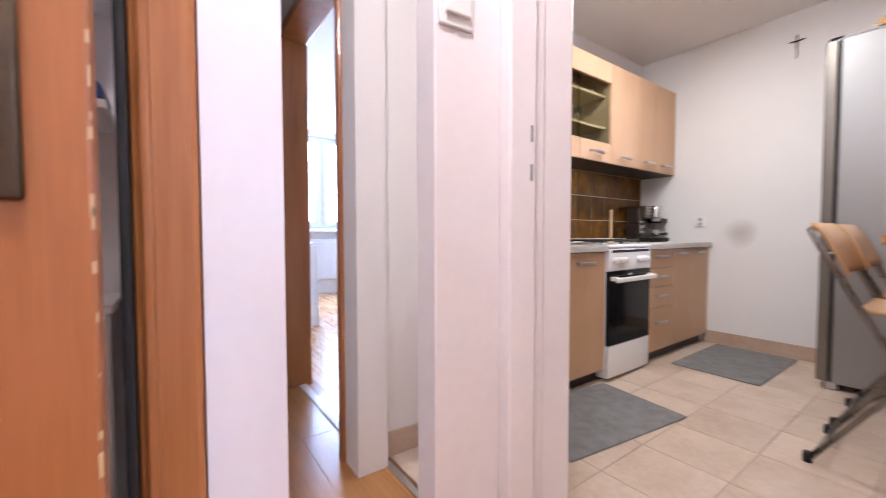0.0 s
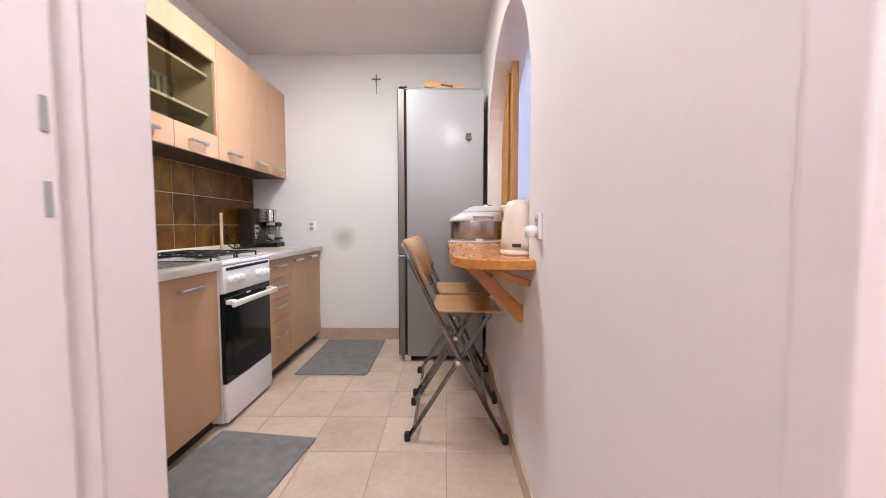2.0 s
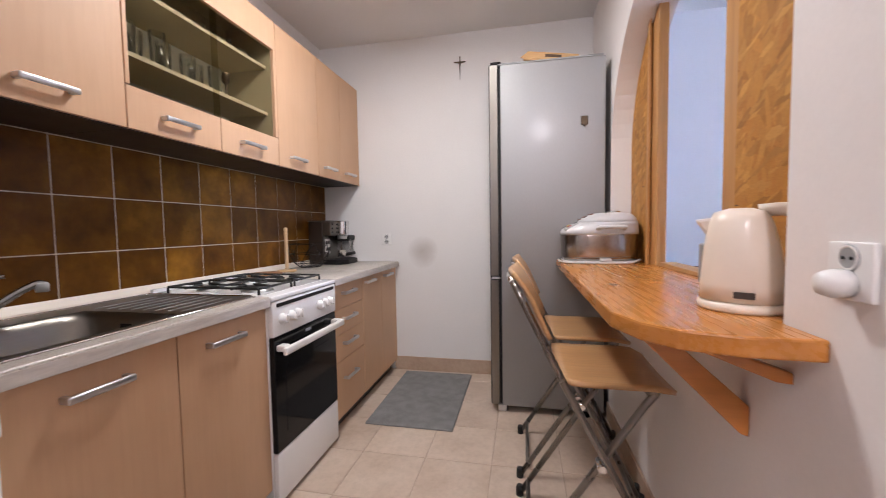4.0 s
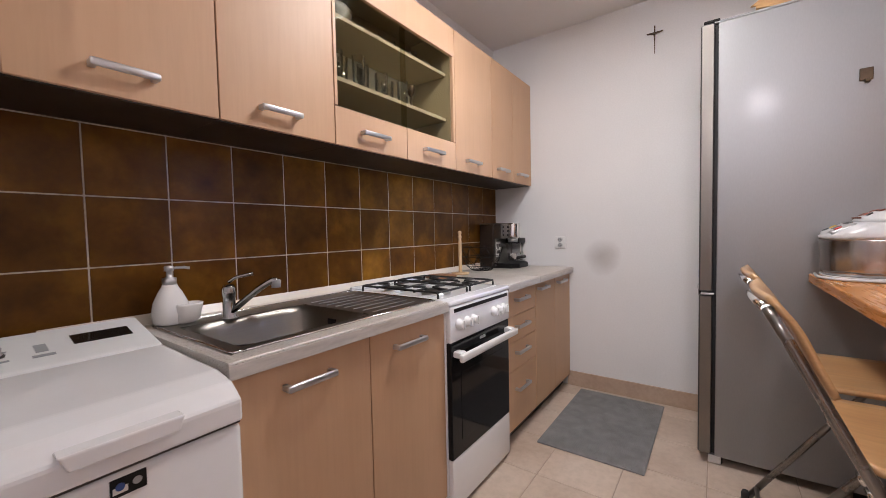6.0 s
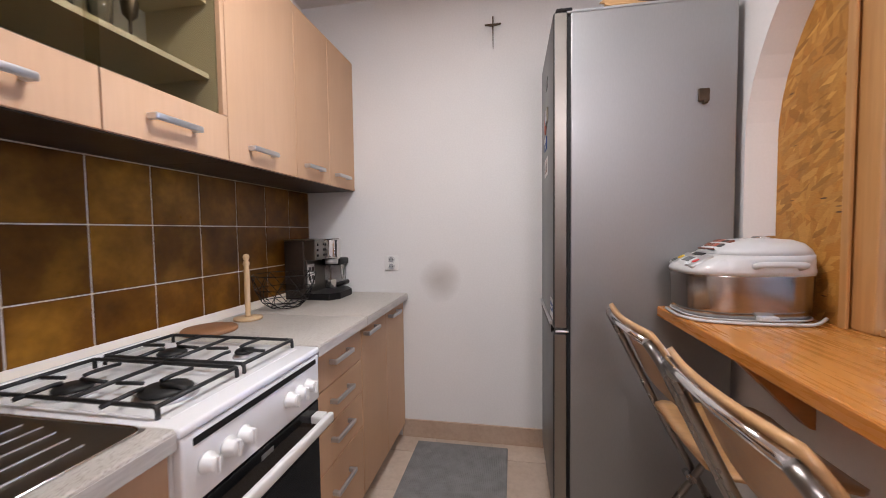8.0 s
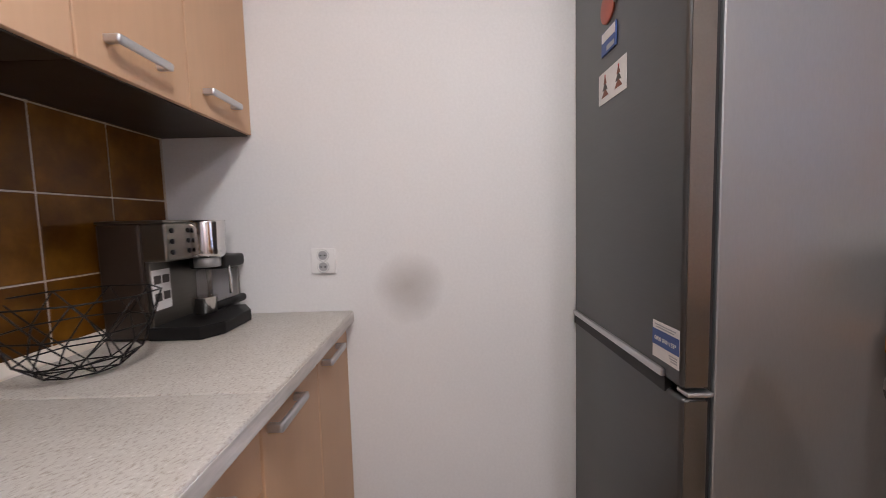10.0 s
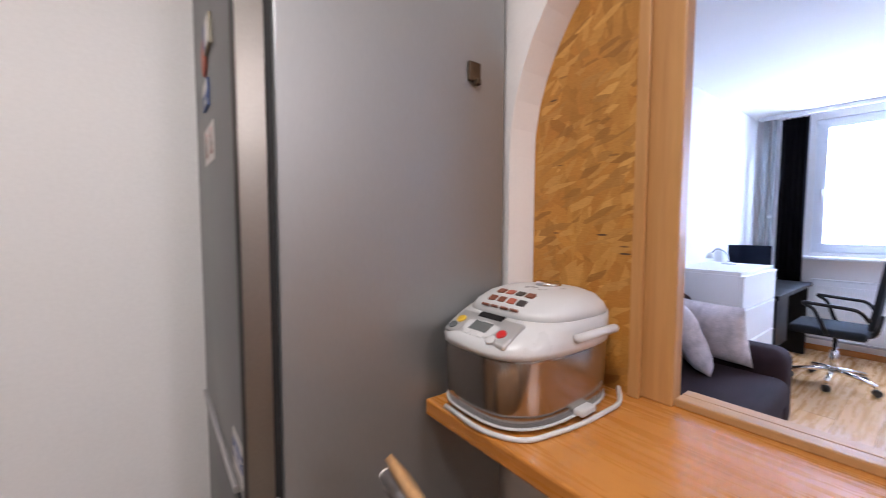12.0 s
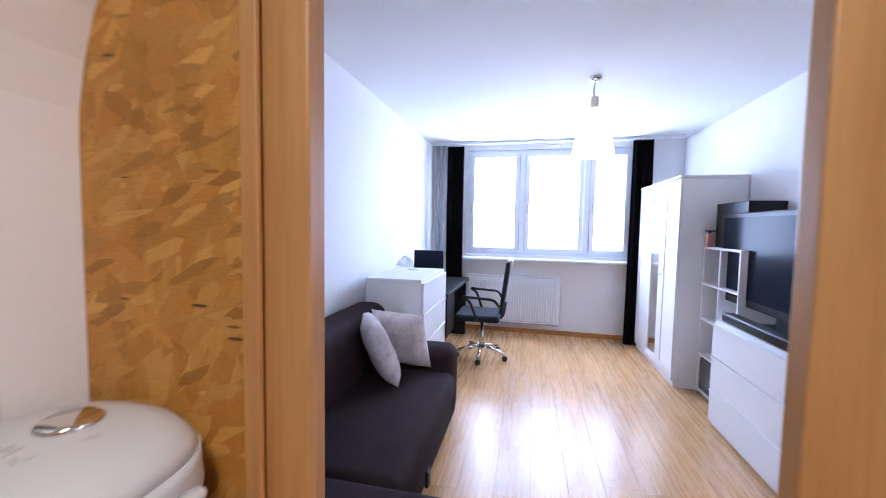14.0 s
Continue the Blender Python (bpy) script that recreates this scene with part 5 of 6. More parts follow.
magnet("picture_magnet", 3.905, 3.985, 1.645, 1.725, M_ORANGE, "round red-brown souvenir magnet", ((0.25, 0.75, 0.3, 0.5, M_PRINT),), shape="round")
magnet("picture_magnet", 3.825, 3.905, 1.675, 1.735, M_STONE, "small beige and white picture magnet", ((0.1, 0.6, 0.1, 0.9, M_PAPER), (0.62, 0.95, 0.1, 0.9, M_BLUE)), 0.007)
st = magnet("service_sticker", 3.630, 3.720, 0.862, 0.939, M_PAPER, "white and blue service sticker with phone number", thick=0.0008)
part("blue_band", box(3.630, 3.720, 1.057, 1.0576, 0.889, 0.922), M_BLUE, st)
for z, a, b in ((0.931, 3.640, 3.712), (0.926, 3.646, 3.706), (0.880, 3.636, 3.662), (0.875, 3.636, 3.660), (0.870, 3.636, 3.656)):
    part("print_line", box(a, b, 1.057, 1.0576, z, z + 0.0025), M_GREYP, st)


def lettering(name, text, size, m, mat, parent):
    c = bpy.data.curves.new("text", "FONT")
    c.body, c.size, c.extrude, c.align_x = text, size, 0.0003, "CENTER"
    tmp = new("tmp", c)
    me = bpy.data.meshes.new_from_object(tmp)
    bpy.data.objects.remove(tmp)
    bm = bmesh.new()
    bm.from_mesh(me)
    bm.transform(m)
    return part(name, bm, mat, parent)


lettering("phone_number", "0800 0701133*", 0.0118, pose(3.675, 1.0580, 0.900, 90, 0, 180), M_PAPER, st)
mg = thing("hook_magnet", (3.626, 0.544, 1.675), "small bronze square magnet hook on the fridge side", "hook")
part("plate", box(3.618, 3.628, 0.526, 0.562, 1.655, 1.70, 0.003), M_BRONZE, mg)
part("hook", box(3.606, 3.620, 0.536, 0.549, 1.645, 1.658, 0.002), M_BRONZE, mg)

# ---- rice cooker ----
rc = thing("rice_cooker", (3.49, 0.53, BZ), "brown steel rice cooker with white lid and control panel", "rice cooker")
cx, cy = 3.492, 0.497
part("base_ring", loft([(BZ + 0.004, cx, cy, 0.128, 0.168, 3.0), (BZ + 0.009, cx, cy, 0.138, 0.178, 3.0), (BZ + 0.013, cx, cy, 0.138, 0.178, 3.0)]), M_COOKW, rc)
part("body", loft([(BZ + 0.013, cx, cy, 0.134, 0.174, 3.0), (BZ + 0.04, cx, cy, 0.137, 0.177, 3.0), (BZ + 0.135, cx, cy, 0.139, 0.180, 3.0), (BZ + 0.15, cx, cy, 0.137, 0.178, 3.0)]), M_COOK, rc)
part("collar", loft([(BZ + 0.140, cx, cy, 0.140, 0.181, 3.0), (BZ + 0.152, cx, cy, 0.142, 0.183, 3.0), (BZ + 0.166, cx, cy - 0.004, 0.141, 0.176, 3.0), (BZ + 0.185, cx, cy - 0.020, 0.139, 0.158, 3.0), (BZ + 0.20, cx, cy - 0.036, 0.136, 0.140, 3.0)]), M_COOKW, rc)
part("lid", loft([(BZ + 0.198, cx, cy - 0.037, 0.1345, 0.139, 3.0), (BZ + 0.216, cx, cy - 0.042, 0.128, 0.128, 2.8), (BZ + 0.233, cx, cy - 0.050, 0.112, 0.108, 2.6), (BZ + 0.243, cx, cy - 0.054, 0.085, 0.080, 2.4), (BZ + 0.247, cx, cy - 0.056, 0.04, 0.04, 2.0)]), M_COOKW, rc, "domed white lid")
part("steam_vent", lathe([(0.030, 0), (0.031, 0.010), (0.026, 0.014), (0, 0.014)], (cx, cy - 0.075, BZ + 0.241), 24), M_CHROME, rc, "round steam vent")
pm = turn_at(cx, cy + 0.140, BZ + 0.181, 0, -28)
pan = part("control_panel", box(cx - 0.088, cx + 0.088, cy + 0.102, cy + 0.174, BZ + 0.169, BZ + 0.1825, 0.006, 3, m=pm), M_SILVER, rc, "silver-grey control panel")


def key(name, x, y, w, d, mat, label="", h=0.0022, rnd=False):
    z = BZ + 0.1825
    if rnd:
        bm = lathe([(w, 0), (w, h), (w * 0.8, h + 0.001), (0, h + 0.001)], (cx + x * 0.86, cy + 0.139 + y * 0.85, z), 18)
        bm.transform(pm)
    else:
        bm = box(cx + x * 0.86 - w, cx + x * 0.86 + w, cy + 0.139 + y * 0.85 - d, cy + 0.139 + y * 0.85 + d, z - 0.002, z + h * 0.6, 0.0012, m=pm)
    return part(name, bm, mat, pan, label)


key("display", 0, 0.002, 0.026, 0.014, M_LCD, "grey display")
key("red_button", -0.072, 0.008, 0.011, 0, M_RED, "red start button", rnd=True)
key("yellow_button", 0.076, -0.004, 0.011, 0, M_YELLOW, "yellow button", rnd=True)
key("round_button", -0.06, 0.032, 0.011, 0, M_COOKW, "", rnd=True)
key("dark_button", 0.082, 0.022, 0.010, 0, M_LCD, "", rnd=True)
for x in (-0.024, 0.0, 0.024):
    key("small_button", x, 0.030, 0.009, 0.005, M_COOKW)
key("latch", 0, -0.038, 0.034, 0.008, M_BLACK, "dark lid latch")
for j, (dy, dz, tilt) in enumerate(((0.040, 0.2402, -20), (0.068, 0.2278, -32))):
    mm = turn_at(cx, cy + dy, BZ + dz, 0, tilt)
    for i in range(4):
        part("menu_picture", box(cx - 0.052 + i * 0.027, cx - 0.033 + i * 0.027, cy + dy - 0.008, cy + dy + 0.008, BZ + dz - 0.004, BZ + dz + 0.0012, 0.0004, m=mm), (M_BROWNP, M_PRINT, M_ORANGE, M_BROWNP)[(i + j) % 4], rc, "small food picture")
mm = turn_at(cx, cy + 0.092, BZ + 0.2165, 0, -34)
for i in range(4):
    part("menu_text", box(cx - 0.052 + i * 0.027, cx - 0.032 + i * 0.027, cy + 0.0895, cy + 0.0935, BZ + 0.2125, BZ + 0.2174, 0.0002, m=mm), M_BROWNP, rc, "small printed line")
part("carry_handle", tube(arc([(cx - 0.136, cy - 0.09, BZ + 0.165), (cx - 0.155, cy - 0.10, BZ + 0.174), (cx - 0.159, cy - 0.02, BZ + 0.176), (cx - 0.155, cy + 0.02, BZ + 0.174), (cx - 0.142, cy + 0.025, BZ + 0.168)], 0.03), 0.009, 12), M_COOKW, rc, "white folding handle")
part("foot_latch", box(cx - 0.155, cx - 0.128, cy - 0.035, cy + 0.015, BZ + 0.012, BZ + 0.026, 0.004), M_COOKW, rc)
part("cable", tube(arc([(cx + 0.06, cy + 0.185, BZ + 0.006), (cx - 0.06, cy + 0.195, BZ + 0.006), (cx - 0.135, cy + 0.16, BZ + 0.006), (cx - 0.160, cy + 0.02, BZ + 0.006), (cx - 0.160, cy - 0.12, BZ + 0.007), (cx - 0.13, cy - 0.165, BZ + 0.02)], 0.05), 0.005, 8), M_COOKW, rc, "white mains cable")

# ---- kettle ----
kt = thing("electric_kettle", (2.215, 0.51, BZ), "cream plastic electric kettle on its base", "kettle")
part("base", lathe([(0.076, 0), (0.080, 0.004), (0.079, 0.016), (0.072, 0.020)], (2.215, 0.51, BZ), 32), M_CREAM, kt)
part("body", loft([(BZ + 0.0210, 2.215, 0.51, 0.074, 0.072, 2.2), (BZ + 0.0560, 2.215, 0.51, 0.074, 0.072, 2.2), (BZ + 0.1344, 2.217, 0.51, 0.066, 0.065, 2.2), (BZ + 0.1848, 2.22, 0.51, 0.056, 0.056, 2.2), (BZ + 0.2072, 2.22, 0.51, 0.045, 0.046, 2.2), (BZ + 0.2150, 2.22, 0.51, 0.02, 0.02, 2.0)], 36), M_CREAM, kt)
part("spout", prism([(2.262, BZ + 0.1344), (2.300, BZ + 0.1926), (2.262, BZ + 0.1960)], "y", 0.488, 0.532, r=0.006), M_CREAM, kt)
part("water_gauge", box(2.268, 2.292, 0.500, 0.520, BZ + 0.0504, BZ + 0.1400, 0.004), M_GREYP, kt, "grey water gauge")
part("handle", tube(arc([(2.19, 0.51, BZ + 0.2083), (2.135, 0.51, BZ + 0.2128), (2.108, 0.51, BZ + 0.1680), (2.112, 0.51, BZ + 0.0784), (2.15, 0.51, BZ + 0.0504)], 0.04), 0.014, 12), M_CREAM, kt)
part("switch", box(2.128, 2.150, 0.497, 0.523, BZ + 0.0180, BZ + 0.0336, 0.003), M_BLACK, kt, "dark switch")
part("badge", box(2.19, 2.225, 0.5815, 0.5835, BZ + 0.0314, BZ + 0.0448, 0.0006), M_PRINT, kt, "small dark rating mark")
kt.matrix_world = pose(2.352, 0.412, BZ, 0, 0, 62)

# ---- kitchen lamp, switch ----
cl = thing("ceiling_lamp", (2.91, 1.38, CEIL), "round white glowing ceiling lamp", "ceiling lamp")
part("rim", lathe([(0.225, -0.02), (0.23, -0.02), (0.23, 0), (0.225, 0)], (2.91, 1.38, CEIL), 48), M_WPLAST, cl)
part("diffuser", lathe([(0, -0.068), (0.09, -0.064), (0.165, -0.050), (0.212, -0.026), (0.22, -0.010)], (2.91, 1.38, CEIL), 48), M_LAMPON, cl, "glowing opal diffuser")
sw = thing("light_switch", (1.06, 1.18, 1.34), "white light switch on the casing", "light switch")
part("plate", box(PX + 0.008, PX + 0.094, PY - 0.009, PY, 1.366, 1.455, 0.003, m=turn_at(PX, PY, 0, ang)), M_WPLAST, sw)
part("rocker", box(PX + 0.020, PX + 0.082, PY - 0.019, PY - 0.008, 1.388, 1.446, 0.003, m=turn_at(PX, PY, 0, ang)), M_WPLAST, sw)
for z in (1.142, 1.052):
    part("strike_plate", box(PX + 0.236, PX + 0.244, PY - 0.0375, PY - 0.034, z, z + 0.038, 0.0005, m=turn_at(PX, PY, 0, ang)), M_GREYP, pillar, "small grey strike plate")

# ---- behind the open door ----
cu = thing("shoe_cupboard", (0.30, 1.9, 0), "white cupboard with shelves behind the open door", "cupboard")
part("back", box(-0.2, 0.44, 1.98, 2.0, 0, 2.2), M_WHITE, cu)
for z in (0.02, 0.74, 1.22, 1.55, 1.95):
    part("shelf", box(-0.2, 0.44, 1.70, 1.98, z, z + 0.02, 0.002), M_WHITE, cu)
part("door", box(-0.2, 0.435, 1.685, 1.70, 0.03, 0.735, 0.002), M_WHITE, cu)
solid("folded_cloth", box(0.18, 0.43, 1.74, 1.95, 1.24, 1.30, 0.02, 3), M_BLUE, "folded dark blue cloth on the shelf", "cloth")
solid("storage_box", box(0.18, 0.43, 1.74, 1.95, 1.57, 1.72, 0.01, 3), M_TRAY, "pale brown box on the shelf", "box")


# ---- living room ----
def blob(x0, x1, y0, y1, z0, z1, r, bm=None, m=None):
    """An upholstered block with soft edges."""
    return box(x0, x1, y0, y1, z0, z1, r, 5, bm, m)


so = thing("corner_sofa", (3.85, -0.9, 0), "dark plum fabric corner sofa with loose seat", "sofa")
part("base", blob(3.46, 4.24, -1.93, 0.20, 0.06, 0.27, 0.03), M_SOFA, so)
part("seat", blob(3.42, 4.08, -1.72, -0.55, 0.26, 0.44, 0.06), M_SOFA, so)
part("chaise_base", blob(2.72, 3.46, -0.52, 0.19, 0.06, 0.27, 0.03), M_SOFA, so)
part("chaise_seat", blob(2.68, 4.08, -0.56, 0.20, 0.26, 0.45, 0.06), M_SOFA, so)
part("armrest", blob(3.45, 4.24, -1.97, -1.735, 0.08, 0.575, 0.08), M_SOFA, so)
part("backrest", blob(3.98, 4.255, -1.95, 0.20, 0.25, 0.84, 0.10), M_SOFA, so)
part("pull_strap", box(3.405, 3.425, -0.98, -0.93, 0.17, 0.25, 0.006), M_BLACK, so, "black pull strap")
for x, y in ((3.52, -1.85), (4.18, -1.85), (2.80, -0.4), (2.80, 0.12), (4.18, 0.1)):
    part("foot", lathe([(0.025, 0), (0.028, 0.062)], (x, y, 0), 12), M_BLACK, so)


def pillow(c, rz, rx, label, s=0.43):
    bm = B()
    n = 12
    top, bot = [], []
    rng = random.Random(int(c[0] * 100))
    for j in range(n + 1):
        rt, rb = [], []
        for i in range(n + 1):
            u, v = i / n * 2 - 1, j / n * 2 - 1
            h = 0.075 * ((1 - u ** 4) * (1 - v ** 4)) ** 0.5 + 0.004 * rng.uniform(-1, 1) * (1 - u * u) * (1 - v * v)
            k = 1 - 0.07 * (1 - abs(u * v)) * max(abs(u), abs(v)) ** 3
            x, y = u * s / 2 * k, v * s / 2 * k
            rt.append(bm.verts.new((x, y, h + 0.002)))
            rb.append(bm.verts.new((x, y, -h - 0.002)))
        top.append(rt)
        bot.append(rb)
    for j in range(n):
        for i in range(n):
            bm.faces.new((top[j][i], top[j][i + 1], top[j + 1][i + 1], top[j + 1][i])).smooth = True
            bm.faces.new((bot[j][i], bot[j + 1][i], bot[j + 1][i + 1], bot[j][i + 1])).smooth = True
    bmesh.ops.remove_doubles(bm, verts=bm.verts[:], dist=0.005)
    bm.transform(pose(*c, rx, 0, rz))
    return solid("cushion", bm, M_PILLOW, label, "cushion", "cushions on the sofa")


pillow((3.90, -1.52, 0.635), -58, 66, "pale rose patterned cushion leaning on the sofa back")
pillow((3.80, -1.685, 0.645), -12, 72, "pale rose patterned cushion behind another one", 0.40)


def drawer_chest(name, x0, x1, y0, y1, h, n, face, label, group):
    """A plain white chest; face: the x of its drawer fronts."""
    t = thing(name, ((x0 + x1) / 2, (y0 + y1) / 2, 0), label, "chest of drawers", group)
    s = 1 if face == "+x" else -1
    bx0, bx1 = (x0, x1 - 0.02) if s > 0 else (x0 + 0.02, x1)
    part("body", box(bx0, bx1, y0, y1, 0.002, h - 0.026, 0.002), M_WHITE, t)
    part("top", box(bx0, bx1, y0 - 0.001, y1 + 0.001, h - 0.025, h, 0.002), M_WHITE, t)
    f0, f1 = (x1 - 0.019, x1) if s > 0 else (x0, x0 + 0.019)
    hh = (h - 0.05) / n
    for i in range(n):
        z = 0.03 + i * hh
        d = part("drawer_front", box(f0, f1, y0 + 0.002, y1 - 0.002, z, z + hh - 0.022, 0.002), M_WHITE, t)
        part("grip_lip", box(f0 - (0.0 if s > 0 else 0.006), f1 + (0.006 if s > 0 else 0.0), y0 + 0.002, y1 - 0.002, z + hh - 0.021, z + hh - 0.008, 0.002), M_WHITE, d)
    return t


drawer_chest("tall_chest", 3.735, 4.20, -2.80, -2.0, 1.0, 4, "-x", "tall white chest of drawers beside the sofa", "white chests")
drawer_chest("low_chest", 1.185, 1.655, -2.345, -1.50, 0.77, 3, "+x", "low white chest of drawers under the television", "white chests")

dk = thing("desk", (3.98, -3.5, 0), "dark desk against the wall", "desk")
part("top", box(3.72, 4.25, -4.15, -2.86, 0.71, 0.745, 0.003), M_BLACK, dk)
for y in (-4.15, -2.90):
    part("leg_panel", box(3.75, 4.24, y, y + 0.035, 0, 0.71, 0.002), M_BLACK, dk)
part("drawer_unit", box(3.74, 4.2, -3.30, -2.90, 0.3, 0.708, 0.004), M_BLACK, dk)
mo = thing("monitor", (4.08, -3.42, 0.745), "black computer monitor on the desk", "monitor")
part("screen", box(3.90, 4.24, -3.44, -3.41, 0.87, 1.13, 0.006), M_SCREEN, mo)
part("stand", box(4.05, 4.09, -3.47, -3.44, 0.752, 0.98, 0.004), M_BLACK, mo)
part("foot", lathe([(0.10, 0), (0.10, 0.006), (0.03, 0.012)], (4.07, -3.46, 0.746), 24), M_BLACK, mo)
dl = thing("desk_lamp", (4.05, -2.62, 1.0), "small white gooseneck lamp on the tall chest", "lamp")
part("base", lathe([(0.05, 0), (0.052, 0.010), (0.01, 0.018)], (4.0, -2.62, 1.0), 20), M_WPLAST, dl)
part("neck", tube(arc([(4.0, -2.62, 1.015), (4.02, -2.62, 1.10), (4.09, -2.62, 1.13), (4.13, -2.62, 1.08)], 0.04), 0.006, 8), M_ALU, dl)
part("shade", lathe([(0.035, 0), (0.02, 0.04), (0.01, 0.05)], (4.135, -2.62, 1.04), 16), M_WPLAST, dl)

oc = thing("office_chair", (3.42, -3.32, 0), "black mesh office chair on a chrome star base", "office chair")
ox, oy = 3.44, -3.32
part("seat", blob(ox - 0.20, ox + 0.26, oy - 0.24, oy + 0.24, 0.43, 0.50, 0.03), M_MESH, oc)
m = turn_at(ox - 0.21, oy, 0.5, 0, 0, -7)
part("backrest", blob(ox - 0.225, ox - 0.185, oy - 0.21, oy + 0.21, 0.52, 1.06, 0.018, m=m), M_MESH, oc)
part("headrest", blob(ox - 0.25, ox - 0.20, oy - 0.13, oy + 0.13, 1.0, 1.08, 0.02, m=m), M_GREYP, oc, "grey head roll")
part("back_bar", tube(arc([(ox - 0.05, oy, 0.42), (ox - 0.22, oy, 0.44), (ox - 0.245, oy, 0.62)], 0.06), 0.02, 10), M_BLACK, oc)
for s in (-1, 1):
    part("armrest", tube(arc([(ox + 0.02, oy + s * 0.25, 0.45), (ox + 0.10, oy + s * 0.28, 0.66), (ox + 0.18, oy + s * 0.28, 0.70), (ox - 0.15, oy + s * 0.28, 0.68), (ox - 0.20, oy + s * 0.24, 0.60)], 0.05), 0.014, 10), M_BLACK, oc)
part("gas_lift", lathe([(0.028, 0.10), (0.028, 0.28), (0.016, 0.29), (0.016, 0.43)], (ox, oy, 0), 16), M_CHROME, oc)
for i in range(5):
    a = 2 * math.pi * i / 5 + 0.3
    ex, ey = ox + 0.27 * math.cos(a), oy + 0.27 * math.sin(a)
    lg = part("base_arm", tube([(ox, oy, 0.125), (ox + 0.14 * math.cos(a), oy + 0.14 * math.sin(a), 0.108), (ex, ey, 0.078)], 0.017, 8), M_CHROME, oc)
    part("castor", lathe([(0.0, -0.022), (0.024, -0.022), (0.028, -0.015), (0.028, 0.015), (0.024, 0.022), (0, 0.022)], (ex, ey, 0.029), 16, m=pose(0, 0, 0, 90, 0, math.degrees(a) + 40)), M_BLACK, lg)

ra = thing("radiator", (3.15, -4.38, 0.15), "white panel radiator under the window", "radiator", "radiators")
part("panel", box(2.56, 3.78, -4.395, -4.345, 0.15, 0.75, 0.008, 3), M_PVC, ra)
for i in range(36):
    x = 2.59 + i * 0.0325
    part("rib", box(x, x + 0.014, -4.346, -4.337, 0.18, 0.70, 0.004), M_PVC, ra)
part("top_grille", box(2.57, 3.77, -4.40, -4.338, 0.745, 0.765, 0.003), M_PVC, ra)
part("bottom_edge", box(2.56, 3.78, -4.41, -4.336, 0.135, 0.155, 0.003), M_GREYP, ra)
for x in (2.7, 3.6):
    part("bracket", box(x, x + 0.03, -4.42, -4.395, 0.3, 0.7), M_PVC, ra)


def curtain(xa, xb, y, z0, z1, label, flare=1.0, folds=5):
    bm = B()
    n, k = folds * 10, 12
    rows = []
    for j in range(k + 1):
        v = j / k
        w = 1 + (flare - 1) * (1 - v)
        row = []
        for i in range(n + 1):
            u = i / n
            c = (xa + xb) / 2 + (u - 0.5) * (xb - xa) * w
            row.append(bm.verts.new((c, y + 0.035 * math.sin(u * folds * 2 * math.pi + 0.4 * math.sin(v * 3)) * (0.7 + 0.3 * v), z0 + v * (z1 - z0))))
        rows.append(row)
    for j in range(k):
        for i in range(n):
            bm.faces.new((rows[j][i], rows[j][i + 1], rows[j + 1][i + 1], rows[j + 1][i])).smooth = True
    bmesh.ops.solidify(bm, geom=bm.faces[:], thickness=0.003)
    return solid("curtain", bm, M_CURTAIN, label, "curtain", "black curtains")


curtain(3.82, 4.04, -4.22, 0.004, 2.44, "narrow black curtain hanging by the desk")
curtain(1.575, 1.80, -4.22, 0.004, 2.46, "black curtain hanging by the wardrobe", 1.15)
cr_ = thing("curtain_rail", (2.8, -4.22, 2.47), "white curtain rail under the ceiling", "curtain rail")
part("rail", box(1.25, 4.24, -4.24, -4.20, 2.46, CEIL - 0.001, 0.004), M_PVC, cr_)
hp = thing("heating_pipe", (4.2, -4.34, 0), "painted heating pipes in the corner", "pipe")
for x, r in ((4.20, 0.028), (4.13, 0.016)):
    part("pipe", tube([(x, -4.36, 0.0), (x, -4.36, CEIL)], r, 14), M_GREYP, hp)
part("valve", box(4.10, 4.16, -4.335, -4.31, 1.40, 1.44, 0.005), M_ALU, hp)

wd = thing("wardrobe", (1.45, -3.62, 0), "white three-door wardrobe with a mirror door", "wardrobe")
WD0, WD1, WDF = -4.16, -2.965, 1.70
part("body", box(1.18, WDF - 0.02, WD0, WD1, 0.0, 1.86, 0.003), M_WHITE, wd)
part("cornice", box(1.18, WDF + 0.005, WD0 - 0.005, WD1 + 0.005, 1.86, 1.885, 0.004), M_WHITE, wd)
step = (WD1 - WD0) / 3
for i in range(3):
    a, b = WD0 + i * step + 0.002, WD0 + (i + 1) * step - 0.002
    bm = B()
    box(WDF - 0.019, WDF, a, a + 0.07, 0.06, 1.85, 0.003, bm=bm)
    box(WDF - 0.019, WDF, b - 0.07, b, 0.06, 1.85, 0.003, bm=bm)
    box(WDF - 0.019, WDF, a + 0.07, b - 0.07, 0.06, 0.14, 0.003, bm=bm)
    box(WDF - 0.019, WDF, a + 0.07, b - 0.07, 1.77, 1.85, 0.003, bm=bm)
    d = part("door", bm, M_WHITE, wd)
    part("mirror" if i == 1 else "panel", box(WDF - 0.015, WDF - 0.008, a + 0.07, b - 0.07, 0.14, 1.77), M_CHROME if i == 1 else M_WHITE, d, "mirror glass" if i == 1 else "")
    part("knob", lathe([(0.006, 0), (0.006, 0.012), (0.013, 0.018), (0, 0.026)], (WDF, b - 0.035 if i != 2 else a + 0.035, 0.98), 14, m=pose(0, 0, 0, 0, 90, 0)), M_ALU, d)

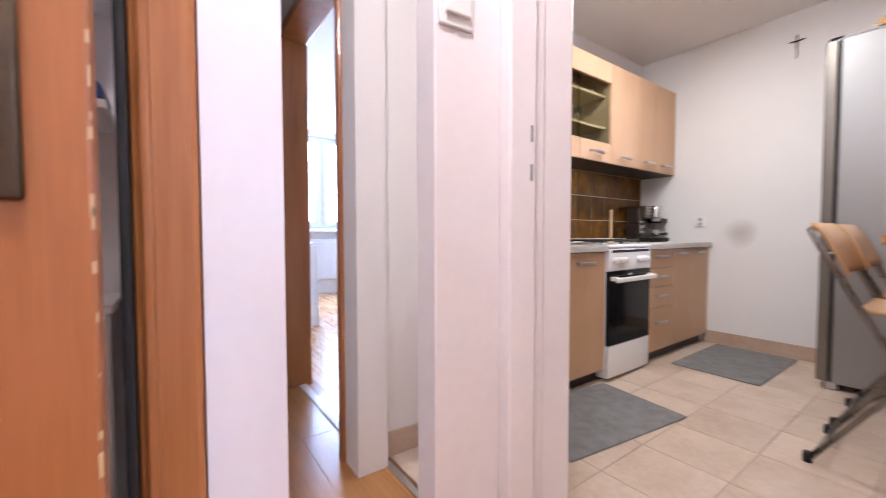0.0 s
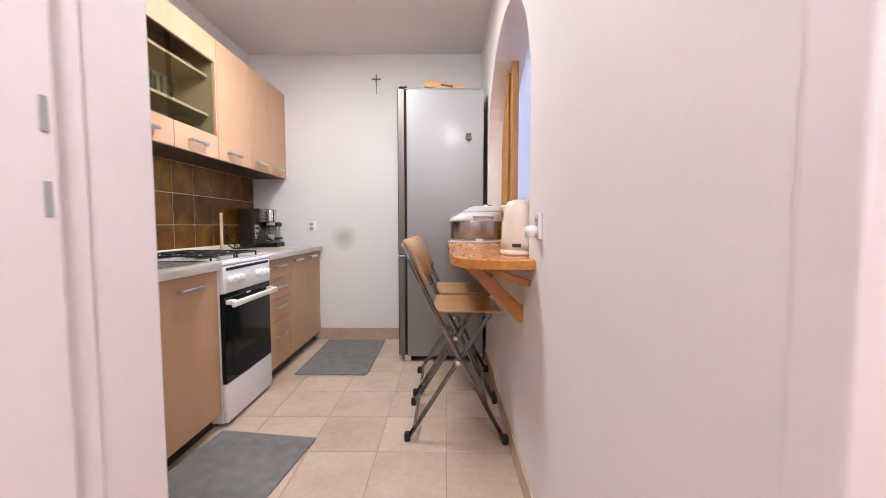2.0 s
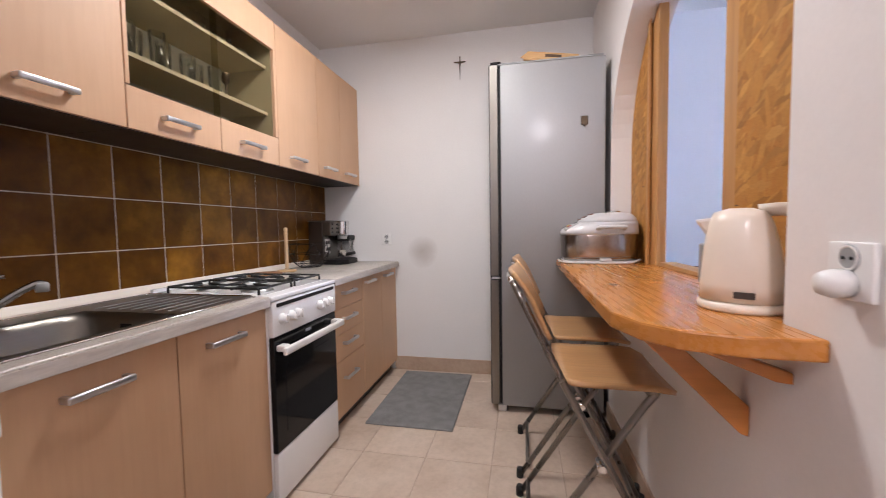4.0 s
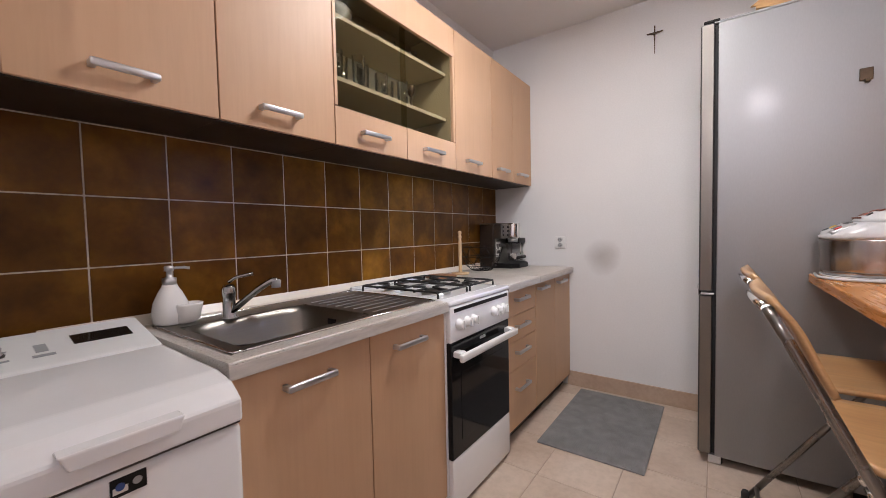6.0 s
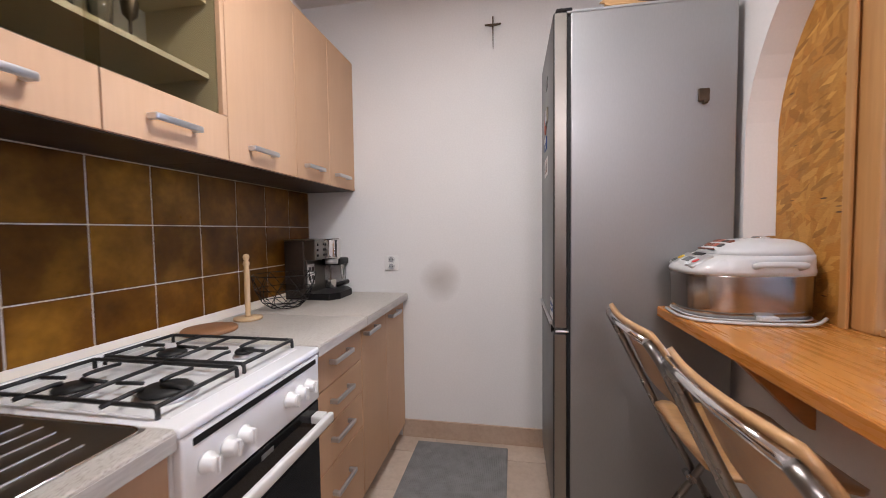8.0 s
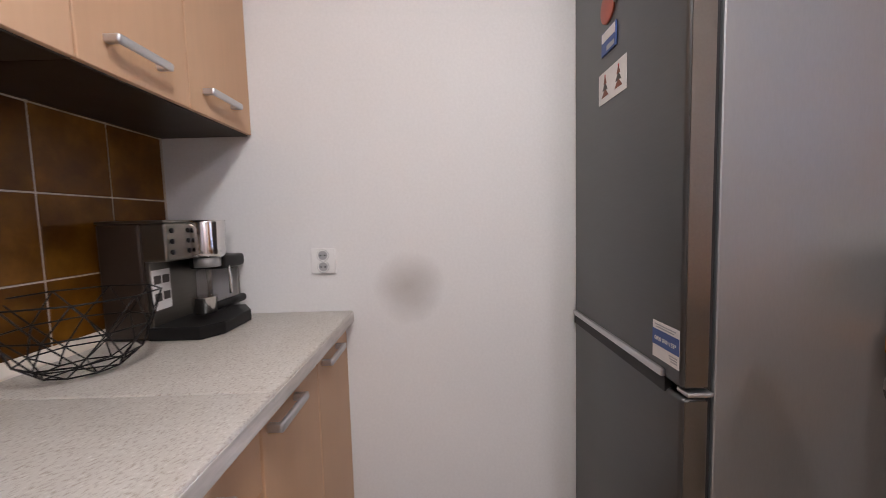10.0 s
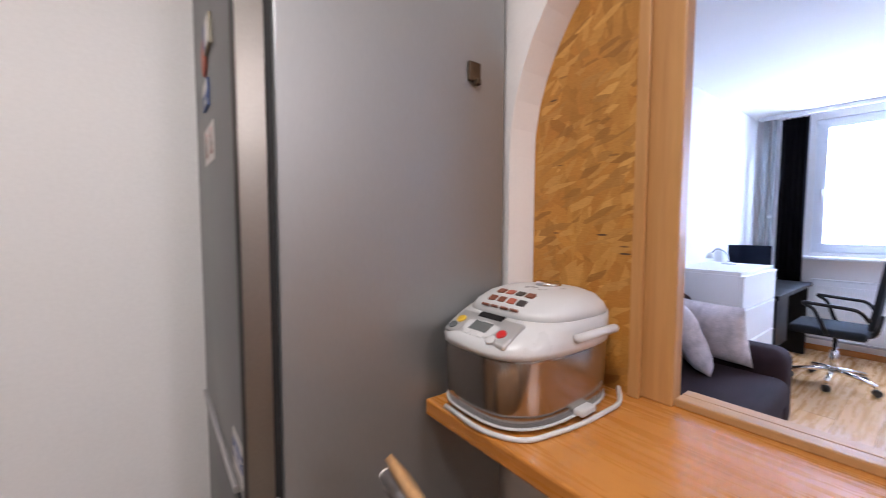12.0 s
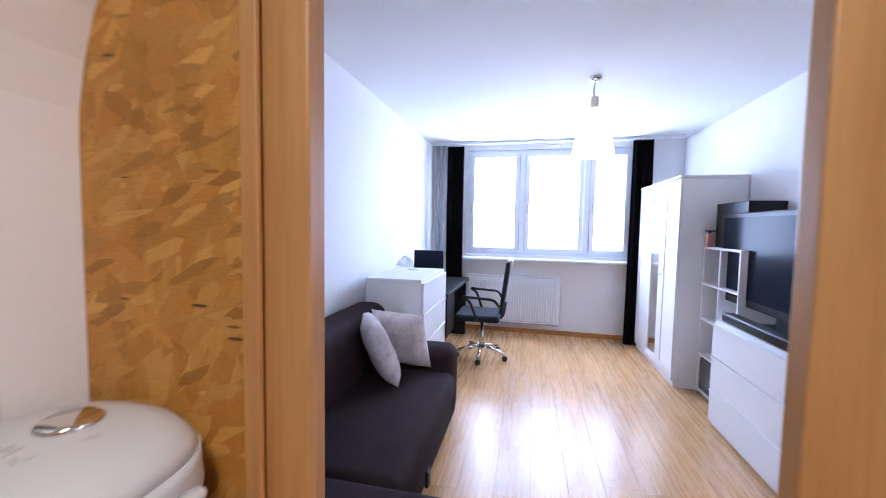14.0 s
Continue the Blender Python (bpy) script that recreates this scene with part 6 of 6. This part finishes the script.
cs = thing("cube_shelf", (1.33, -2.65, 0), "white open cube shelf beside the television", "shelf")
CY0, CY1, CF = -2.955, -2.36, 1.50
bm = B()
part("back", box(1.18, 1.186, CY0, CY1, 0.0, 1.27), M_WHITE, cs)
for y in (CY0, (CY0 + CY1) / 2 - 0.008, CY1 - 0.016):
    part("upright", box(1.186, CF, y, y + 0.016, 0.0, 1.27, 0.001), M_WHITE, cs)
for z in (0.02, 0.33, 0.64, 0.945, 1.254):
    part("shelf_board", box(1.186, CF - 0.001, CY0 + 0.016, CY1 - 0.016, z, z + 0.016, 0.001), M_WHITE, cs)
solid("fabric_box", box(1.20, CF - 0.012, CY0 + 0.02, (CY0 + CY1) / 2 - 0.012, 0.037, 0.31, 0.008), M_GREYBOX, "dark grey fabric box in the cube shelf", "box")
solid("loudspeaker", box(1.20, 1.44, -2.90, -2.42, 1.272, 1.63, 0.006), M_BLACK, "black loudspeaker lying on the cube shelf", "loudspeaker")
ln = thing("lantern", (1.46, -2.92, 1.27), "small salmon-pink lantern on the cube shelf", "lantern")
part("body", box(1.445, 1.495, -2.95, -2.905, 1.271, 1.38, 0.008), M_PINK, ln)
part("lid", box(1.435, 1.499, -2.955, -2.88, 1.40, 1.41, 0.002), M_BLACK, ln)
part("stem", box(1.464, 1.476, -2.934, -2.922, 1.38, 1.40), M_BLACK, ln)

tv = thing("television", (1.42, -2.22, 0.77), "large black flat television on the low chest", "television")
part("cabinet", box(1.395, 1.45, -2.775, -1.70, 0.865, 1.545, 0.008), M_BLACK, tv)
part("screen", box(1.4495, 1.4525, -2.735, -1.74, 0.92, 1.51, 0.001), M_SCREEN, tv, "dark glossy screen")
part("neck", box(1.40, 1.43, -2.05, -1.85, 0.79, 0.90, 0.004), M_BLACK, tv)
part("foot", box(1.30, 1.53, -2.20, -1.70, 0.770, 0.788, 0.006), M_BLACK, tv)
sb = solid("soundbar", box(1.545, 1.625, -2.30, -1.52, 0.771, 0.835, 0.014, 3), M_BLACK, "black soundbar in front of the television", "soundbar")

pl = thing("pendant_lamp", (2.54, -2.25, CEIL), "lit white bell-shaped pendant lamp on a short cord", "pendant lamp")
part("ceiling_rose", lathe([(0.045, 0), (0.043, -0.012), (0.02, -0.03), (0, -0.03)], (2.54, -2.25, CEIL), 24), M_CHROME, pl)
part("cord", tube([(2.54, -2.25, CEIL - 0.02), (2.55, -2.25, CEIL - 0.10), (2.54, -2.25, CEIL - 0.15)], 0.006, 8), M_GREYP, pl)
part("socket", lathe([(0.028, 0), (0.030, 0.05), (0.026, 0.09), (0.010, 0.095)], (2.54, -2.25, 2.27), 20), M_CREAM, pl, "cream lamp socket")
part("shade", lathe([(0.143, 1.935), (0.146, 1.945), (0.143, 1.98), (0.128, 2.06), (0.095, 2.14), (0.060, 2.195), (0.050, 2.24), (0.040, 2.275)], (2.54, -2.25, 0), 40), M_SHADE, pl, "glowing white glass shade")

# ---- bedroom ----
r2 = thing("radiator", (2.3, 6.36, 0.2), "white panel radiator under the bedroom window", "radiator", "radiators")
part("panel", box(1.75, 3.0, 6.31, 6.38, 0.25, 0.86, 0.008, 3), M_PVC, r2)
for i in range(34):
    x = 1.78 + i * 0.036
    part("rib", box(x, x + 0.016, 6.302, 6.311, 0.28, 0.82, 0.004), M_PVC, r2)
for x in (1.9, 2.8):
    part("bracket", box(x, x + 0.03, 6.38, 6.40, 0.4, 0.8), M_PVC, r2)
drawer_chest("bedroom_chest", 1.27, 1.74, 4.30, 4.90, 0.85, 4, "+x", "white chest of drawers in the bedroom", "white chests")


# ---- pieces of walls and floors ----
PT = 0.1985
t_full = shared_mesh("tile_piece", box(0, PT - 0.004, 0, 0.008, 0, PT - 0.004, 0.0018, 1), M_TILE)
t_cut = shared_mesh("cut_tile_piece", box(0, 2.006 - 2 * PT - 0.002 - 1.556, 0, 0.008, 0, PT - 0.004, 0.0018, 1), M_TILE)
for i in range(-3, 11):
    for j in range(4):
        x, z = 2.006 + i * PT, 0.8465 + j * PT
        piece("tile", t_full if i > -3 else t_cut, (x + 0.002 if i > -3 else 1.556, 2.391, z + 0.002), wall_tiled)
solid("tile_bed", box(1.555, 4.199, 2.3935, 2.3995, 0.846, 1.64), M_GROUT, "pale grout bed between the wall tiles", "grout", kind="structure")

floor_k = solid("floor_kitchen", box(1.26, 4.20, 0.405, 2.40, -0.011, FL - 0.0025), M_FGROUT, "beige ceramic tile floor", "floor", kind="structure")
FT = 0.3115
ft = shared_mesh("floor_tile_piece", box(0, FT - 0.004, 0, FT - 0.004, 0, 0.0075, 0.0014, 1), M_FTILE)
for i in range(10):
    for j in range(7):
        x, y = 1.244 + i * FT, 0.392 + j * FT
        if x + FT * 0.5 < 4.25 and not (x < 1.45 and y > 1.9):
            piece("tile", ft, (x + 0.002, y + 0.002, FL - 0.0075), floor_k)


def planks(name, x0, x1, y0, y1, mat, label, w=0.195, l=1.29, seed=1, top=0.0):
    fl = solid(name, box(x0, x1, y0, y1, -0.011, top - 0.009), M_EDGE, label, "floor", kind="structure")
    rng = random.Random(seed)
    meshes = {}
    x = x0
    while x < x1 - 0.01:
        ww = min(w, x1 - x)
        y = y0 - rng.choice((0, 0.43, 0.86, 0.21, 0.65))
        while y < y1 - 0.01:
            a, b = max(y, y0), min(y + l, y1)
            if b - a > 0.02:
                key = (round(ww, 3), round(b - a, 3))
                if key not in meshes:
                    meshes[key] = shared_mesh("plank_piece", box(0, key[0] - 0.0008, 0, key[1] - 0.0008, 0, 0.009, 0.0007, 1), mat)
                piece("plank", meshes[key], (x, a, top - 0.009), fl)
            y += l
        x += w
    return fl


planks("floor_living", 1.17, 4.28, -4.42, 0.22, M_PLANK, "oak laminate floor with a soft sheen", seed=2)
planks("floor_hall", -0.75, 1.26, -1.0, 5.6, M_PLANK_H, "reddish laminate floor of the hall", seed=3, top=FL)
planks("floor_bedroom_entry", 1.26, 1.50, 1.985, 2.52, M_PLANK, "oak laminate floor inside the bedroom door", seed=5, top=FL)
planks("floor_bedroom", 1.26, 4.2, 2.52, 6.4, M_PLANK, "oak laminate floor of the bedroom", seed=4, top=FL)
